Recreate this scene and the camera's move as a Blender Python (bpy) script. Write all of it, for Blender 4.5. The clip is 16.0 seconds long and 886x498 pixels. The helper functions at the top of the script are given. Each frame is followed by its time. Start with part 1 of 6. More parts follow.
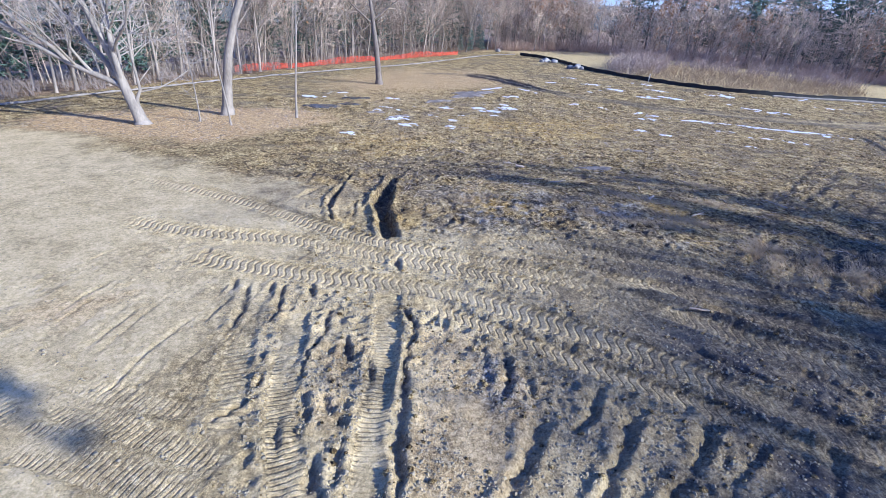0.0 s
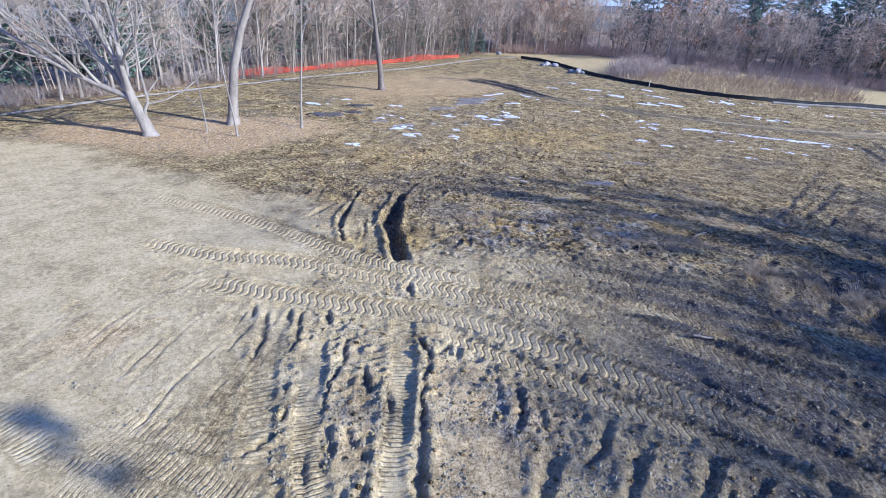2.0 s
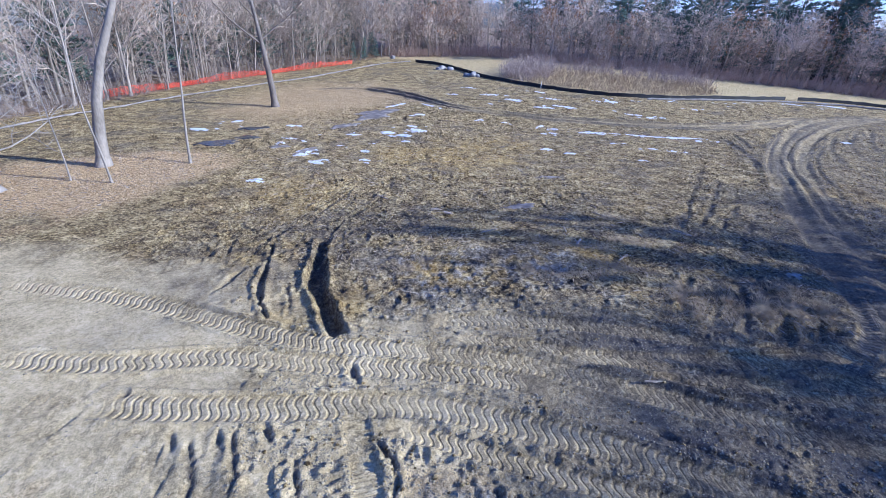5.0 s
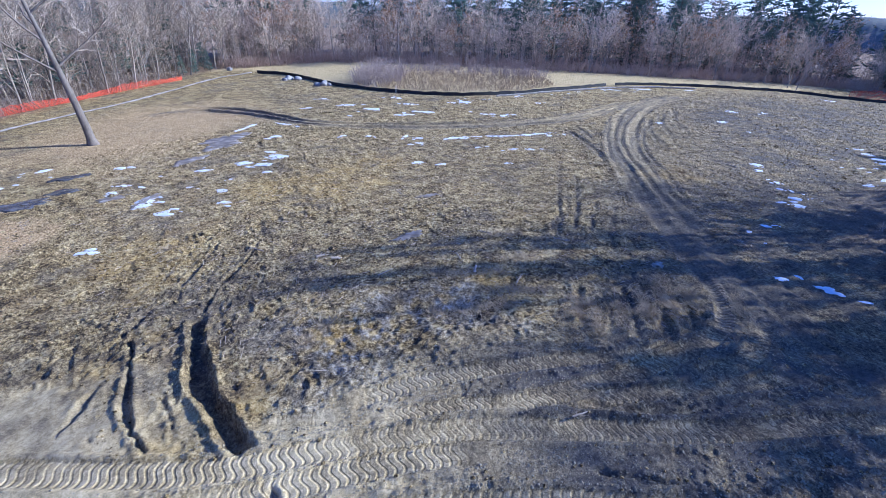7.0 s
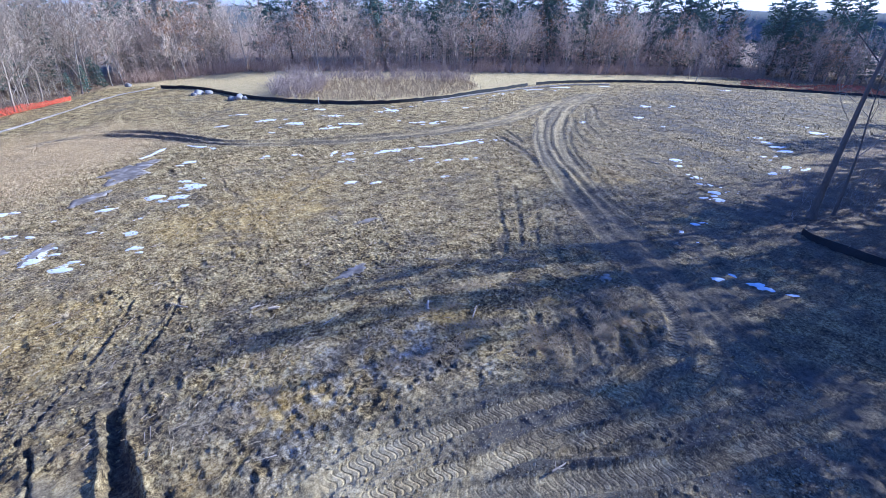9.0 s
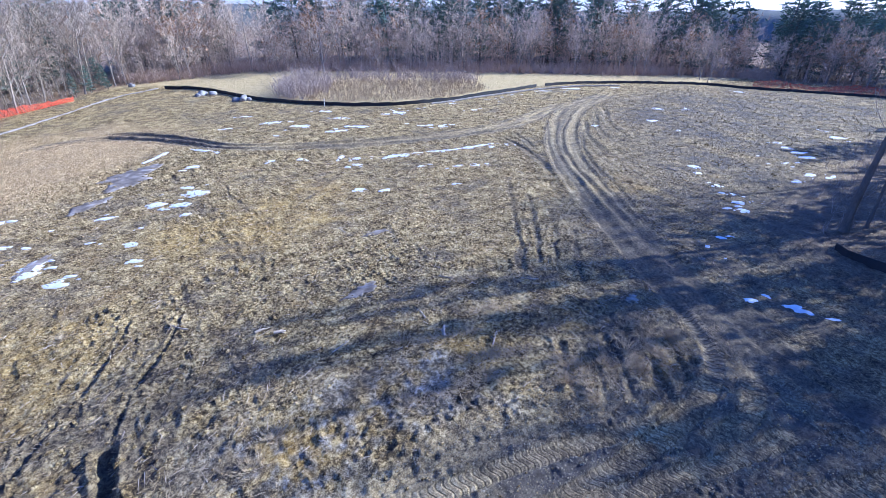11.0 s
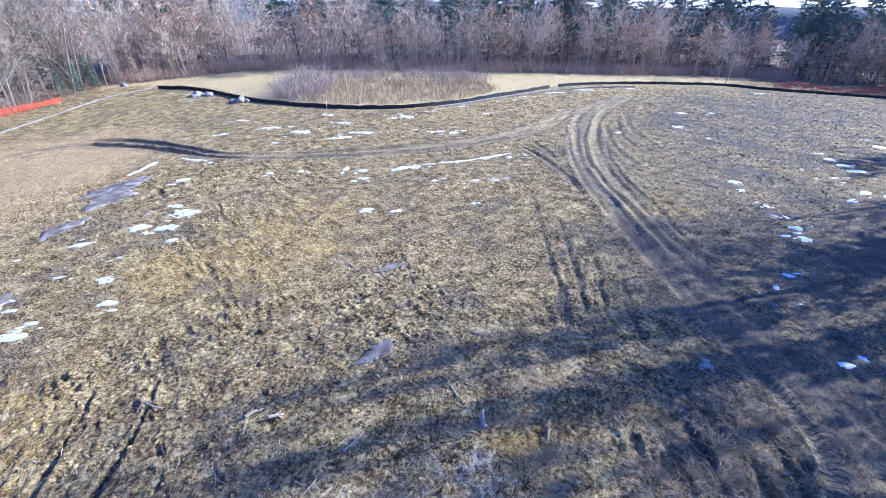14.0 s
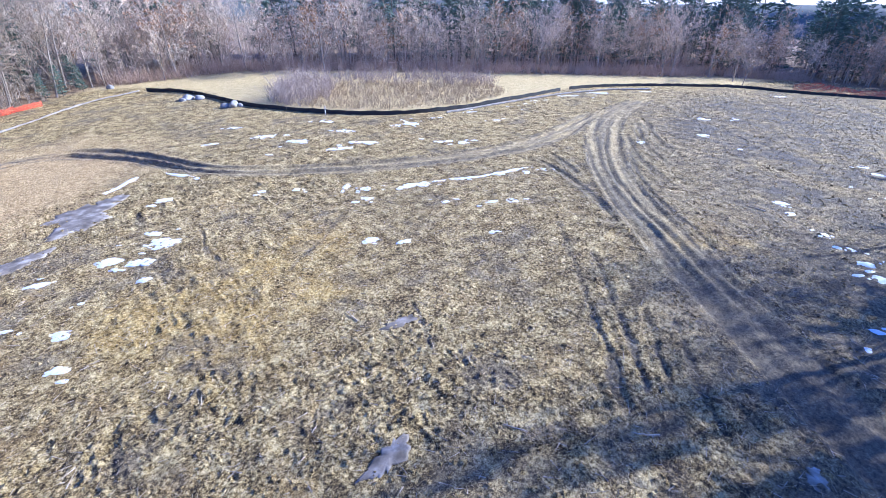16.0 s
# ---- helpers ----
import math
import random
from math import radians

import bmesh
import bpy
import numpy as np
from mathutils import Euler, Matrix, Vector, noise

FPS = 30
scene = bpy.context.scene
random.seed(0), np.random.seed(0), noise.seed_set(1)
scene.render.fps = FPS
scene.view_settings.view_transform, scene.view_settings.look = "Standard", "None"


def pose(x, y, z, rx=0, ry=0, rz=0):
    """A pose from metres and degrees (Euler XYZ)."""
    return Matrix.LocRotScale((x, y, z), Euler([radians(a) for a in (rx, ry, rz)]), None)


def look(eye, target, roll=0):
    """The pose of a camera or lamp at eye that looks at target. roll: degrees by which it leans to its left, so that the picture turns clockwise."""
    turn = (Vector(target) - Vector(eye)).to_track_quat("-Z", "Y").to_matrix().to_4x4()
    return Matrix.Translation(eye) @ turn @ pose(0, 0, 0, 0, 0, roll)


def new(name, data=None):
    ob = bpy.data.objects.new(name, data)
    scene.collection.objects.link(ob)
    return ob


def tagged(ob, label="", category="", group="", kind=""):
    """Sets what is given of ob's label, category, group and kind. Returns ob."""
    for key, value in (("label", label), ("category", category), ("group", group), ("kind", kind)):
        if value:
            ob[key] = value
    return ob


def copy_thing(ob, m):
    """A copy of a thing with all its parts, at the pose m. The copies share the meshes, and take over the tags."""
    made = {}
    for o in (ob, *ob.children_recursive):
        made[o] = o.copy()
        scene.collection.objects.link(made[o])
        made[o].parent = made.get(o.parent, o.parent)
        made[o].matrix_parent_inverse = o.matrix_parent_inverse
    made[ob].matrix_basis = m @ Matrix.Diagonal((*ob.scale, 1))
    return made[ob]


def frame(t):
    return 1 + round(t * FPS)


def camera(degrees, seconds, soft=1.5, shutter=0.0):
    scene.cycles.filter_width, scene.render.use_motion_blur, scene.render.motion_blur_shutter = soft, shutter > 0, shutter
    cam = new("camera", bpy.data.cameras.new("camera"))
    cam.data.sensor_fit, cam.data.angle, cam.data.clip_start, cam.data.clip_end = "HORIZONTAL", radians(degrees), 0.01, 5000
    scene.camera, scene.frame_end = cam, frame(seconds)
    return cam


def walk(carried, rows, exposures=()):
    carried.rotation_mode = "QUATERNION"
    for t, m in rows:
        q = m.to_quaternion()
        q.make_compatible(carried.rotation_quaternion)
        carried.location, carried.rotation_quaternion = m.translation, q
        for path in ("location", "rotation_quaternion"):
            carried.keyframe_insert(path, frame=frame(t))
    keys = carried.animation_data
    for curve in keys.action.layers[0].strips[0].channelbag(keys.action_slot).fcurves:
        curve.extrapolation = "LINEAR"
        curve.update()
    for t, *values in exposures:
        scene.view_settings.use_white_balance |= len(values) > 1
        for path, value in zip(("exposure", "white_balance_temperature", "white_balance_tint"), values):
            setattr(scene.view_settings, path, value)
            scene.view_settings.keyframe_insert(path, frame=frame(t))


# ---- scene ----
cam = camera(89.83, 16.0, soft=0.5)
PATH = [
    (0, (0.000, 0.000, 5.400), (0.088, 8.802, 0.655), 3.24),
    (0.5, (-0.067, 0.012, 5.446), (0.027, 8.812, 0.698), 3.26),
    (1, (-0.151, 0.017, 5.613), (-0.052, 8.816, 0.862), 3.29),
    (1.5, (-0.256, 0.020, 5.874), (-0.149, 8.810, 1.107), 3.36),
    (2, (-0.353, 0.040, 6.160), (-0.240, 8.826, 1.386), 3.39),
    (2.5, (-0.428, 0.084, 6.385), (-0.316, 8.864, 1.601), 3.38),
    (3, (-0.514, 0.276, 6.539), (-0.396, 9.049, 1.741), 3.40),
    (3.2, (-0.533, 0.391, 6.590), (-0.417, 9.159, 1.783), 3.37),
    (3.7, (-0.640, 0.647, 6.754), (-0.314, 9.410, 1.948), 3.34),
    (4.2, (-0.772, 1.005, 6.944), (0.086, 9.743, 2.158), 3.23),
    (4.75, (-0.918, 1.465, 7.194), (0.736, 10.105, 2.438), 2.99),
    (5.5, (-1.059, 2.108, 7.623), (1.710, 10.470, 2.888), 2.47),
    (6, (-1.116, 2.516, 7.948), (2.310, 10.629, 3.211), 2.05),
    (6.5, (-1.134, 2.925, 8.248), (2.895, 10.757, 3.512), 1.52),
    (7, (-1.083, 3.340, 8.478), (3.476, 10.877, 3.745), 1.10),
    (7.5, (-0.893, 3.720, 8.610), (4.123, 10.969, 3.889), 0.58),
    (8, (-0.784, 4.108, 8.820), (4.672, 11.029, 4.094), 0.16),
    (8.5, (-0.614, 4.437, 9.057), (5.070, 11.167, 4.326), -0.11),
    (9, (-0.542, 4.782, 9.202), (5.143, 11.506, 4.463), -0.08),
    (9.7, (-0.423, 5.227, 9.281), (5.249, 11.959, 4.539), -0.08),
    (10.4, (-0.254, 5.662, 9.328), (5.389, 12.413, 4.576), -0.08),
    (11.5, (0.153, 6.569, 9.379), (5.760, 13.335, 4.605), 0.01),
    (12, (0.386, 7.091, 9.405), (5.987, 13.854, 4.621), 0.08),
    (12.5, (0.633, 7.651, 9.487), (6.223, 14.404, 4.677), 0.16),
    (13, (0.871, 8.216, 9.540), (6.457, 14.957, 4.707), 0.23),
    (13.5, (1.143, 8.894, 9.520), (6.730, 15.636, 4.690), 0.19),
    (14, (1.483, 9.631, 9.518), (7.072, 16.364, 4.678), 0.18),
    (14.5, (1.889, 10.454, 9.523), (7.475, 17.185, 4.677), 0.16),
    (15, (2.336, 11.317, 9.584), (7.921, 18.035, 4.718), 0.19),
    (15.5, (2.803, 12.207, 9.636), (8.384, 18.916, 4.754), 0.25),
    (16, (3.329, 13.168, 9.677), (8.912, 19.864, 4.781), 0.28),
]
EXPOSURES = [(0, 0.41, 4760, 12), (5.5, 0.27, 4490, 13), (9, 0.51, 4440, 12), (12.5, 0.73, 4580, 13), (16, 0.93, 4610, 13)]
walk(cam, [(t, look(eye, target, roll)) for t, eye, target, roll in PATH], EXPOSURES)

# ---- light ----
SUN_AZ = math.atan2(0.92, -0.39)      # clockwise from +y
SUN_EL = radians(25)
world = bpy.data.worlds.new("sky")
scene.world = world
world.use_nodes = True
wn = world.node_tree.nodes
sky = wn.new("ShaderNodeTexSky")
sky.sky_type = "NISHITA"
sky.sun_disc = False
sky.sun_elevation, sky.sun_rotation = SUN_EL, SUN_AZ
sky.air_density, sky.dust_density, sky.ozone_density = 1.0, 0.3, 3.0
wn["Background"].inputs["Strength"].default_value = 0.118
tint = wn.new("ShaderNodeMix")
tint.data_type, tint.blend_type = "RGBA", "MULTIPLY"
tint.inputs["Factor"].default_value, tint.inputs["B"].default_value = 1.0, (0.92, 0.97, 1.5, 1)
world.node_tree.links.new(sky.outputs[0], tint.inputs["A"])
world.node_tree.links.new(tint.outputs["Result"], wn["Background"].inputs["Color"])
sun_data = bpy.data.lights.new("sun", "SUN")
sun_data.energy, sun_data.angle, sun_data.color = 6.4, radians(0.6), (1.0, 0.865, 0.66)
sun = new("sun", sun_data)
to_sun = Vector((math.sin(SUN_AZ) * math.cos(SUN_EL), math.cos(SUN_AZ) * math.cos(SUN_EL), math.sin(SUN_EL)))
sun.matrix_basis = look((60, -30, 40), Vector((60, -30, 40)) - to_sun)

# ---- materials ----


def nodes_of(name):
    mat = bpy.data.materials.new(name)
    mat.use_nodes = True
    nt = mat.node_tree
    return mat, nt, nt.nodes["Principled BSDF"]


def wire(nt, a, b):
    nt.links.new(a, b)


def noise_node(nt, scale, detail=4.0, rough=0.6, vec=None):
    n = nt.nodes.new("ShaderNodeTexNoise")
    n.inputs["Scale"].default_value, n.inputs["Detail"].default_value, n.inputs["Roughness"].default_value = scale, detail, rough
    if vec is not None:
        wire(nt, vec, n.inputs["Vector"])
    return n.outputs["Fac"]


def ramp(nt, fac, stops):
    r = nt.nodes.new("ShaderNodeValToRGB")
    while len(r.color_ramp.elements) < len(stops):
        r.color_ramp.elements.new(0.5)
    for e, (p, c) in zip(r.color_ramp.elements, stops):
        e.position, e.color = p, (*c, 1)
    wire(nt, fac, r.inputs["Fac"])
    return r.outputs["Color"]


def mix(nt, fac, a, b, kind="MIX"):
    m = nt.nodes.new("ShaderNodeMix")
    m.data_type, m.blend_type = "RGBA", kind
    for sock, v in ((m.inputs["Factor"], fac), (m.inputs["A"], a), (m.inputs["B"], b)):
        if isinstance(v, (int, float)):
            sock.default_value = v
        elif isinstance(v, tuple):
            sock.default_value = (*v, 1)
        else:
            wire(nt, v, sock)
    return m.outputs["Result"]


def math_node(nt, op, a, b=0.0, clamp=False):
    m = nt.nodes.new("ShaderNodeMath")
    m.operation, m.use_clamp = op, clamp
    for sock, v in zip(m.inputs, (a, b)):
        if isinstance(v, (int, float)):
            sock.default_value = v
        else:
            wire(nt, v, sock)
    return m.outputs[0]


def bump(nt, bsdf, height, strength, distance):
    b = nt.nodes.new("ShaderNodeBump")
    b.inputs["Strength"].default_value, b.inputs["Distance"].default_value = strength, distance
    wire(nt, height, b.inputs["Height"])
    wire(nt, b.outputs["Normal"], bsdf.inputs["Normal"])


def world_pos(nt):
    return nt.nodes.new("ShaderNodeNewGeometry").outputs["Position"]


def surface(name, dark, light, scale=4.0, rough=0.9, relief=0.01, fine=30.0, vary=0.0, stretch=None, metal=0.0):
    """A two-scale mottled surface; vary: how far each object's own brightness differs."""
    mat, nt, bsdf = nodes_of(name)
    vec = nt.nodes.new("ShaderNodeTexCoord").outputs["Object"]
    if stretch:
        mp = nt.nodes.new("ShaderNodeMapping")
        mp.inputs["Scale"].default_value = stretch
        wire(nt, vec, mp.inputs["Vector"])
        vec = mp.outputs["Vector"]
    big, small = noise_node(nt, scale, 3, 0.6, vec), noise_node(nt, fine, 3, 0.7, vec)
    fac = math_node(nt, "ADD", math_node(nt, "MULTIPLY", big, 0.6), math_node(nt, "MULTIPLY", small, 0.4))
    col = ramp(nt, fac, [(0.32, dark), (0.68, light)])
    if vary:
        rnd = nt.nodes.new("ShaderNodeObjectInfo").outputs["Random"]
        hsv = nt.nodes.new("ShaderNodeHueSaturation")
        wire(nt, math_node(nt, "ADD", math_node(nt, "MULTIPLY", rnd, 2 * vary), 1 - vary), hsv.inputs["Value"])
        wire(nt, col, hsv.inputs["Color"])
        col = hsv.outputs["Color"]
    wire(nt, col, bsdf.inputs["Base Color"])
    bsdf.inputs["Roughness"].default_value, bsdf.inputs["Metallic"].default_value = rough, metal
    if relief:
        bump(nt, bsdf, fac, 0.7, relief)
    return mat


PALE_BARK = surface("pale_bark", (0.16, 0.138, 0.11), (0.40, 0.352, 0.285), 2.0, relief=0.02, fine=14, stretch=(1, 1, 0.3))
GREY_BARK = surface("grey_bark", (0.18, 0.15, 0.118), (0.45, 0.38, 0.30), 3.0, relief=0.03, fine=18, stretch=(1, 1, 0.25), vary=0.3)
DARK_BARK = surface("dark_bark", (0.07, 0.058, 0.048), (0.20, 0.165, 0.13), 3.0, relief=0.03, fine=18, stretch=(1, 1, 0.25))
WEATHERED_BARK = surface("weathered_bark", (0.085, 0.07, 0.056), (0.27, 0.225, 0.18), 3.0, relief=0.03, fine=18, stretch=(1, 1, 0.25))
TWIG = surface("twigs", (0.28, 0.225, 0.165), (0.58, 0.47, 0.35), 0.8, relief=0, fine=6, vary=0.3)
PALE_TWIG = surface("pale_twigs", (0.24, 0.21, 0.18), (0.46, 0.41, 0.35), 0.8, relief=0, fine=6)
# paler twig copy: sunlight on the far wood put into the colour
SUNLIT_FAR_TWIG = surface("sunlit_far_twigs", (0.46, 0.365, 0.265), (0.82, 0.665, 0.49), 0.12, relief=0, fine=1.2)
BROWN_LEAF = surface("withered_leaves", (0.24, 0.13, 0.06), (0.50, 0.30, 0.155), 1.5, relief=0, fine=9, vary=0.2)
# needles lightened, with the haze of distance put into their green
HAZED_NEEDLE = surface("needles", (0.06, 0.10, 0.072), (0.15, 0.21, 0.15), 0.7, 0.7, relief=0, fine=6, vary=0.25)
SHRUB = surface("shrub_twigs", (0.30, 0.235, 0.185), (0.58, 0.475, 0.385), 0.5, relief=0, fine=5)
# darker brush copy: the shade below the trees is in its colour
SHADE_SHRUB = surface("shaded_brush_twigs", (0.13, 0.105, 0.085), (0.34, 0.28, 0.23), 0.5, relief=0, fine=5)
DIM_SHRUB = surface("brush_twigs", (0.36, 0.25, 0.175), (0.64, 0.48, 0.35), 0.5, relief=0, fine=5)
STRAW = surface("dry_grass", (0.30, 0.22, 0.12), (0.58, 0.46, 0.28), 0.6, relief=0, fine=6)
SILT = surface("black_fabric", (0.010, 0.010, 0.011), (0.032, 0.032, 0.034), 1.5, 0.75, relief=0.01, fine=20)
STAKE = surface("stake_wood", (0.25, 0.18, 0.11), (0.46, 0.36, 0.24), 6, relief=0.003, fine=40)
ORANGE = surface("orange_plastic", (0.60, 0.05, 0.025), (0.86, 0.13, 0.06), 0.7, 0.5, relief=0, fine=4)
SOCK = surface("straw_sock", (0.13, 0.115, 0.09), (0.38, 0.34, 0.29), 1.6, relief=0.02, fine=18)
STONE = surface("boulder_stone", (0.18, 0.17, 0.16), (0.42, 0.40, 0.37), 2.0, relief=0.04, fine=12, vary=0.15)
SNOW = surface("old_snow", (0.66, 0.67, 0.69), (0.86, 0.86, 0.86), 3.0, 0.55, relief=0.02, fine=22)
DRY_CLAY = surface("dry_clay_clods", (0.17, 0.138, 0.082), (0.42, 0.355, 0.225), 7, relief=0.01, fine=40)
STICK = surface("stick_wood", (0.26, 0.20, 0.14), (0.58, 0.49, 0.37), 5, relief=0.004, fine=30, vary=0.25)


def ice_material():
    mat, nt, bsdf = nodes_of("puddle_ice")
    pos = world_pos(nt)
    f = noise_node(nt, 1.6, 5, 0.6, pos)
    wire(nt, ramp(nt, f, [(0.35, (0.12, 0.098, 0.072)), (0.52, (0.25, 0.21, 0.165)), (0.7, (0.50, 0.45, 0.39))]), bsdf.inputs["Base Color"])
    wire(nt, ramp(nt, f, [(0.35, (0.5,) * 3), (0.7, (0.85,) * 3)]), bsdf.inputs["Roughness"])
    bsdf.inputs["Specular IOR Level"].default_value = 0.2
    bump(nt, bsdf, noise_node(nt, 5, 3, 0.6, pos), 0.3, 0.01)
    return mat


ICE = ice_material()


def ground_material():
    """Worked soil: clods and fibres, with clay, wood chips, dry grass, and dark soil for wetness and painted shade,
    where the ground's own masks say so.
    """
    mat, nt, bsdf = nodes_of("ground_soil")
    pos = world_pos(nt)

    def mask(name):
        a = nt.nodes.new("ShaderNodeAttribute")
        a.attribute_name = name
        return a
    m1, m2, m4 = mask("kinds"), mask("kinds_b"), mask("kinds_c")
    s1, s2 = nt.nodes.new("ShaderNodeSeparateColor"), nt.nodes.new("ShaderNodeSeparateColor")
    wire(nt, m1.outputs["Color"], s1.inputs["Color"])
    wire(nt, m2.outputs["Color"], s2.inputs["Color"])
    s4 = nt.nodes.new("ShaderNodeSeparateColor")
    wire(nt, m4.outputs["Color"], s4.inputs["Color"])
    huge, big = noise_node(nt, 0.22, 4, 0.6, pos), noise_node(nt, 1.3, 5, 0.65, pos)
    mid, fine = noise_node(nt, 8, 5, 0.75, pos), noise_node(nt, 26, 4, 0.8, pos)
    blend = math_node(nt, "ADD", math_node(nt, "MULTIPLY", big, 0.22), math_node(nt, "ADD", math_node(nt, "MULTIPLY", mid, 0.42), math_node(nt, "MULTIPLY", fine, 0.36)))
    field = ramp(nt, blend, [(0.43, (0.030, 0.020, 0.010)), (0.48, (0.15, 0.102, 0.041)), (0.52, (0.40, 0.286, 0.112)), (0.57, (0.77, 0.61, 0.30))])
    patch = ramp(nt, noise_node(nt, 0.5, 5, 0.65, pos), [(0.55, (0, 0, 0)), (0.68, (1, 1, 1))])
    ochre = ramp(nt, blend, [(0.42, (0.10, 0.066, 0.024)), (0.5, (0.37, 0.245, 0.092)), (0.6, (0.58, 0.43, 0.22))])
    field = mix(nt, math_node(nt, "MULTIPLY", patch, 0.6), field, ochre)
    grey = ramp(nt, huge, [(0.45, (0, 0, 0)), (0.62, (1, 1, 1))])
    field = mix(nt, math_node(nt, "MULTIPLY", grey, 0.3), field, mix(nt, 1.0, field, (0.72, 0.76, 0.82), "MULTIPLY"))
    clay = ramp(nt, blend, [(0.41, (0.37, 0.28, 0.135)), (0.5, (0.635, 0.495, 0.25)), (0.59, (0.80, 0.65, 0.37))])
    chips = ramp(nt, math_node(nt, "ADD", math_node(nt, "MULTIPLY", mid, 0.5), math_node(nt, "MULTIPLY", fine, 0.5)),
                 [(0.42, (0.13, 0.08, 0.035)), (0.5, (0.54, 0.355, 0.15)), (0.58, (0.82, 0.615, 0.33))])
    grass = ramp(nt, blend, [(0.38, (0.32, 0.235, 0.085)), (0.5, (0.57, 0.435, 0.20)), (0.62, (0.73, 0.59, 0.32))])
    # dark soil colour, for wet mud and for shade painted into hollows
    wet_shade = ramp(nt, blend, [(0.38, (0.05, 0.042, 0.034)), (0.6, (0.17, 0.145, 0.115))])
    frost = ramp(nt, blend, [(0.44, (0.09, 0.075, 0.052)), (0.52, (0.30, 0.265, 0.205)), (0.58, (0.66, 0.625, 0.56))])
    yellow = ramp(nt, blend, [(0.42, (0.13, 0.078, 0.018)), (0.48, (0.36, 0.23, 0.062)), (0.54, (0.60, 0.42, 0.14)), (0.6, (0.76, 0.59, 0.27))])
    field = mix(nt, math_node(nt, "MULTIPLY", s4.outputs[0], 0.92), field, yellow)
    col = mix(nt, s1.outputs[0], field, clay)
    col = mix(nt, s1.outputs[1], col, chips)
    col = mix(nt, s1.outputs[2], col, grass)
    litter = ramp(nt, blend, [(0.40, (0.09, 0.06, 0.036)), (0.5, (0.27, 0.185, 0.11)), (0.62, (0.48, 0.345, 0.215))])
    col = mix(nt, s2.outputs[2], col, litter)
    col = mix(nt, s2.outputs[1], col, frost)
    col = mix(nt, s2.outputs[0], col, wet_shade)
    bsdf.inputs["Roughness"].default_value = 0.93
    bsdf.inputs["Specular IOR Level"].default_value = 0.25
    # lugs pressed into the soil: flat pads with narrow curved gaps
    m3 = mask("tread")
    s3 = nt.nodes.new("ShaderNodeSeparateColor")
    wire(nt, m3.outputs["Color"], s3.inputs["Color"])
    curve = math_node(nt, "MULTIPLY", math_node(nt, "SINE", math_node(nt, "MULTIPLY", s3.outputs[1], 3.1416)), math_node(nt, "MULTIPLY", m3.outputs["Alpha"], 0.42))
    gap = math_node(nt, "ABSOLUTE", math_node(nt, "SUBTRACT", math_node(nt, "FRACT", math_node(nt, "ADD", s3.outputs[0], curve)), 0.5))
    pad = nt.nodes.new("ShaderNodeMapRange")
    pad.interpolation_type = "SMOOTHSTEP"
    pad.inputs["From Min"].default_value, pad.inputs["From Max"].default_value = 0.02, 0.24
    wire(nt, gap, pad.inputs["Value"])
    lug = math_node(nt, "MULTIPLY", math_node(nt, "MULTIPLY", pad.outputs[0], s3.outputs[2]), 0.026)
    # gaps darkened in colour, as the shade between the pads
    gap_shade = math_node(nt, "MULTIPLY", math_node(nt, "MULTIPLY", math_node(nt, "SUBTRACT", 1.0, pad.outputs[0]), s3.outputs[2]), 0.75)
    wire(nt, mix(nt, gap_shade, col, mix(nt, 1.0, col, (0.42, 0.40, 0.38), "MULTIPLY")), bsdf.inputs["Base Color"])
    grit = noise_node(nt, 70, 2, 0.6, pos)
    h = math_node(nt, "ADD", math_node(nt, "MULTIPLY", mid, 0.06), math_node(nt, "ADD", math_node(nt, "MULTIPLY", fine, 0.062), math_node(nt, "MULTIPLY", grit, 0.016)))
    h = math_node(nt, "MULTIPLY", h, math_node(nt, "SUBTRACT", 1.0, math_node(nt, "MULTIPLY", s1.outputs[0], 0.45)))
    h = math_node(nt, "MULTIPLY", h, math_node(nt, "SUBTRACT", 1.0, math_node(nt, "MULTIPLY", s3.outputs[2], 0.6)))
    bump(nt, bsdf, math_node(nt, "ADD", h, lug), 1.0, 1.0)
    return mat


SOIL = ground_material()

# ---- ground ----


def lattice(ix, iy, seed):
    """Repeatable values from 0 to 1 on whole numbers."""
    h = (ix.astype(np.int64) * 374761393 + iy.astype(np.int64) * 668265263 + seed * 974634777) & 0xFFFFFFFF
    h = ((h ^ (h >> 13)) * 1274126177) & 0xFFFFFFFF
    return ((h ^ (h >> 16)) & 0xFFFF) / 65535.0


def vnoise(x, y, seed=0):
    ix, iy = np.floor(x), np.floor(y)
    fx, fy = x - ix, y - iy
    fx, fy = fx * fx * (3 - 2 * fx), fy * fy * (3 - 2 * fy)
    a, b = lattice(ix, iy, seed), lattice(ix + 1, iy, seed)
    c, d = lattice(ix, iy + 1, seed), lattice(ix + 1, iy + 1, seed)
    return (a * (1 - fx) + b * fx) * (1 - fy) + (c * (1 - fx) + d * fx) * fy - 0.5


def base_z(x, y):
    """The lie of the land, without clods and ruts."""
    x, y = np.asarray(x, float), np.asarray(y, float)
    s = np.minimum(1, 100 / np.maximum(np.hypot(x, y), 1e-6))
    u, v = x * s / 30, y * s / 30
    z = LAND[0] + LAND[1] * u + LAND[2] * v + LAND[3] * u * u + LAND[4] * u * v + LAND[5] * v * v
    for cx, cy, wide, high in SWELLS:
        z = z + high * np.exp(-((x - cx) ** 2 + (y - cy) ** 2) / (2 * wide * wide))
    return z


LAND = (0.088, -0.395, -1.783, -0.316, 0.649, 0.418)
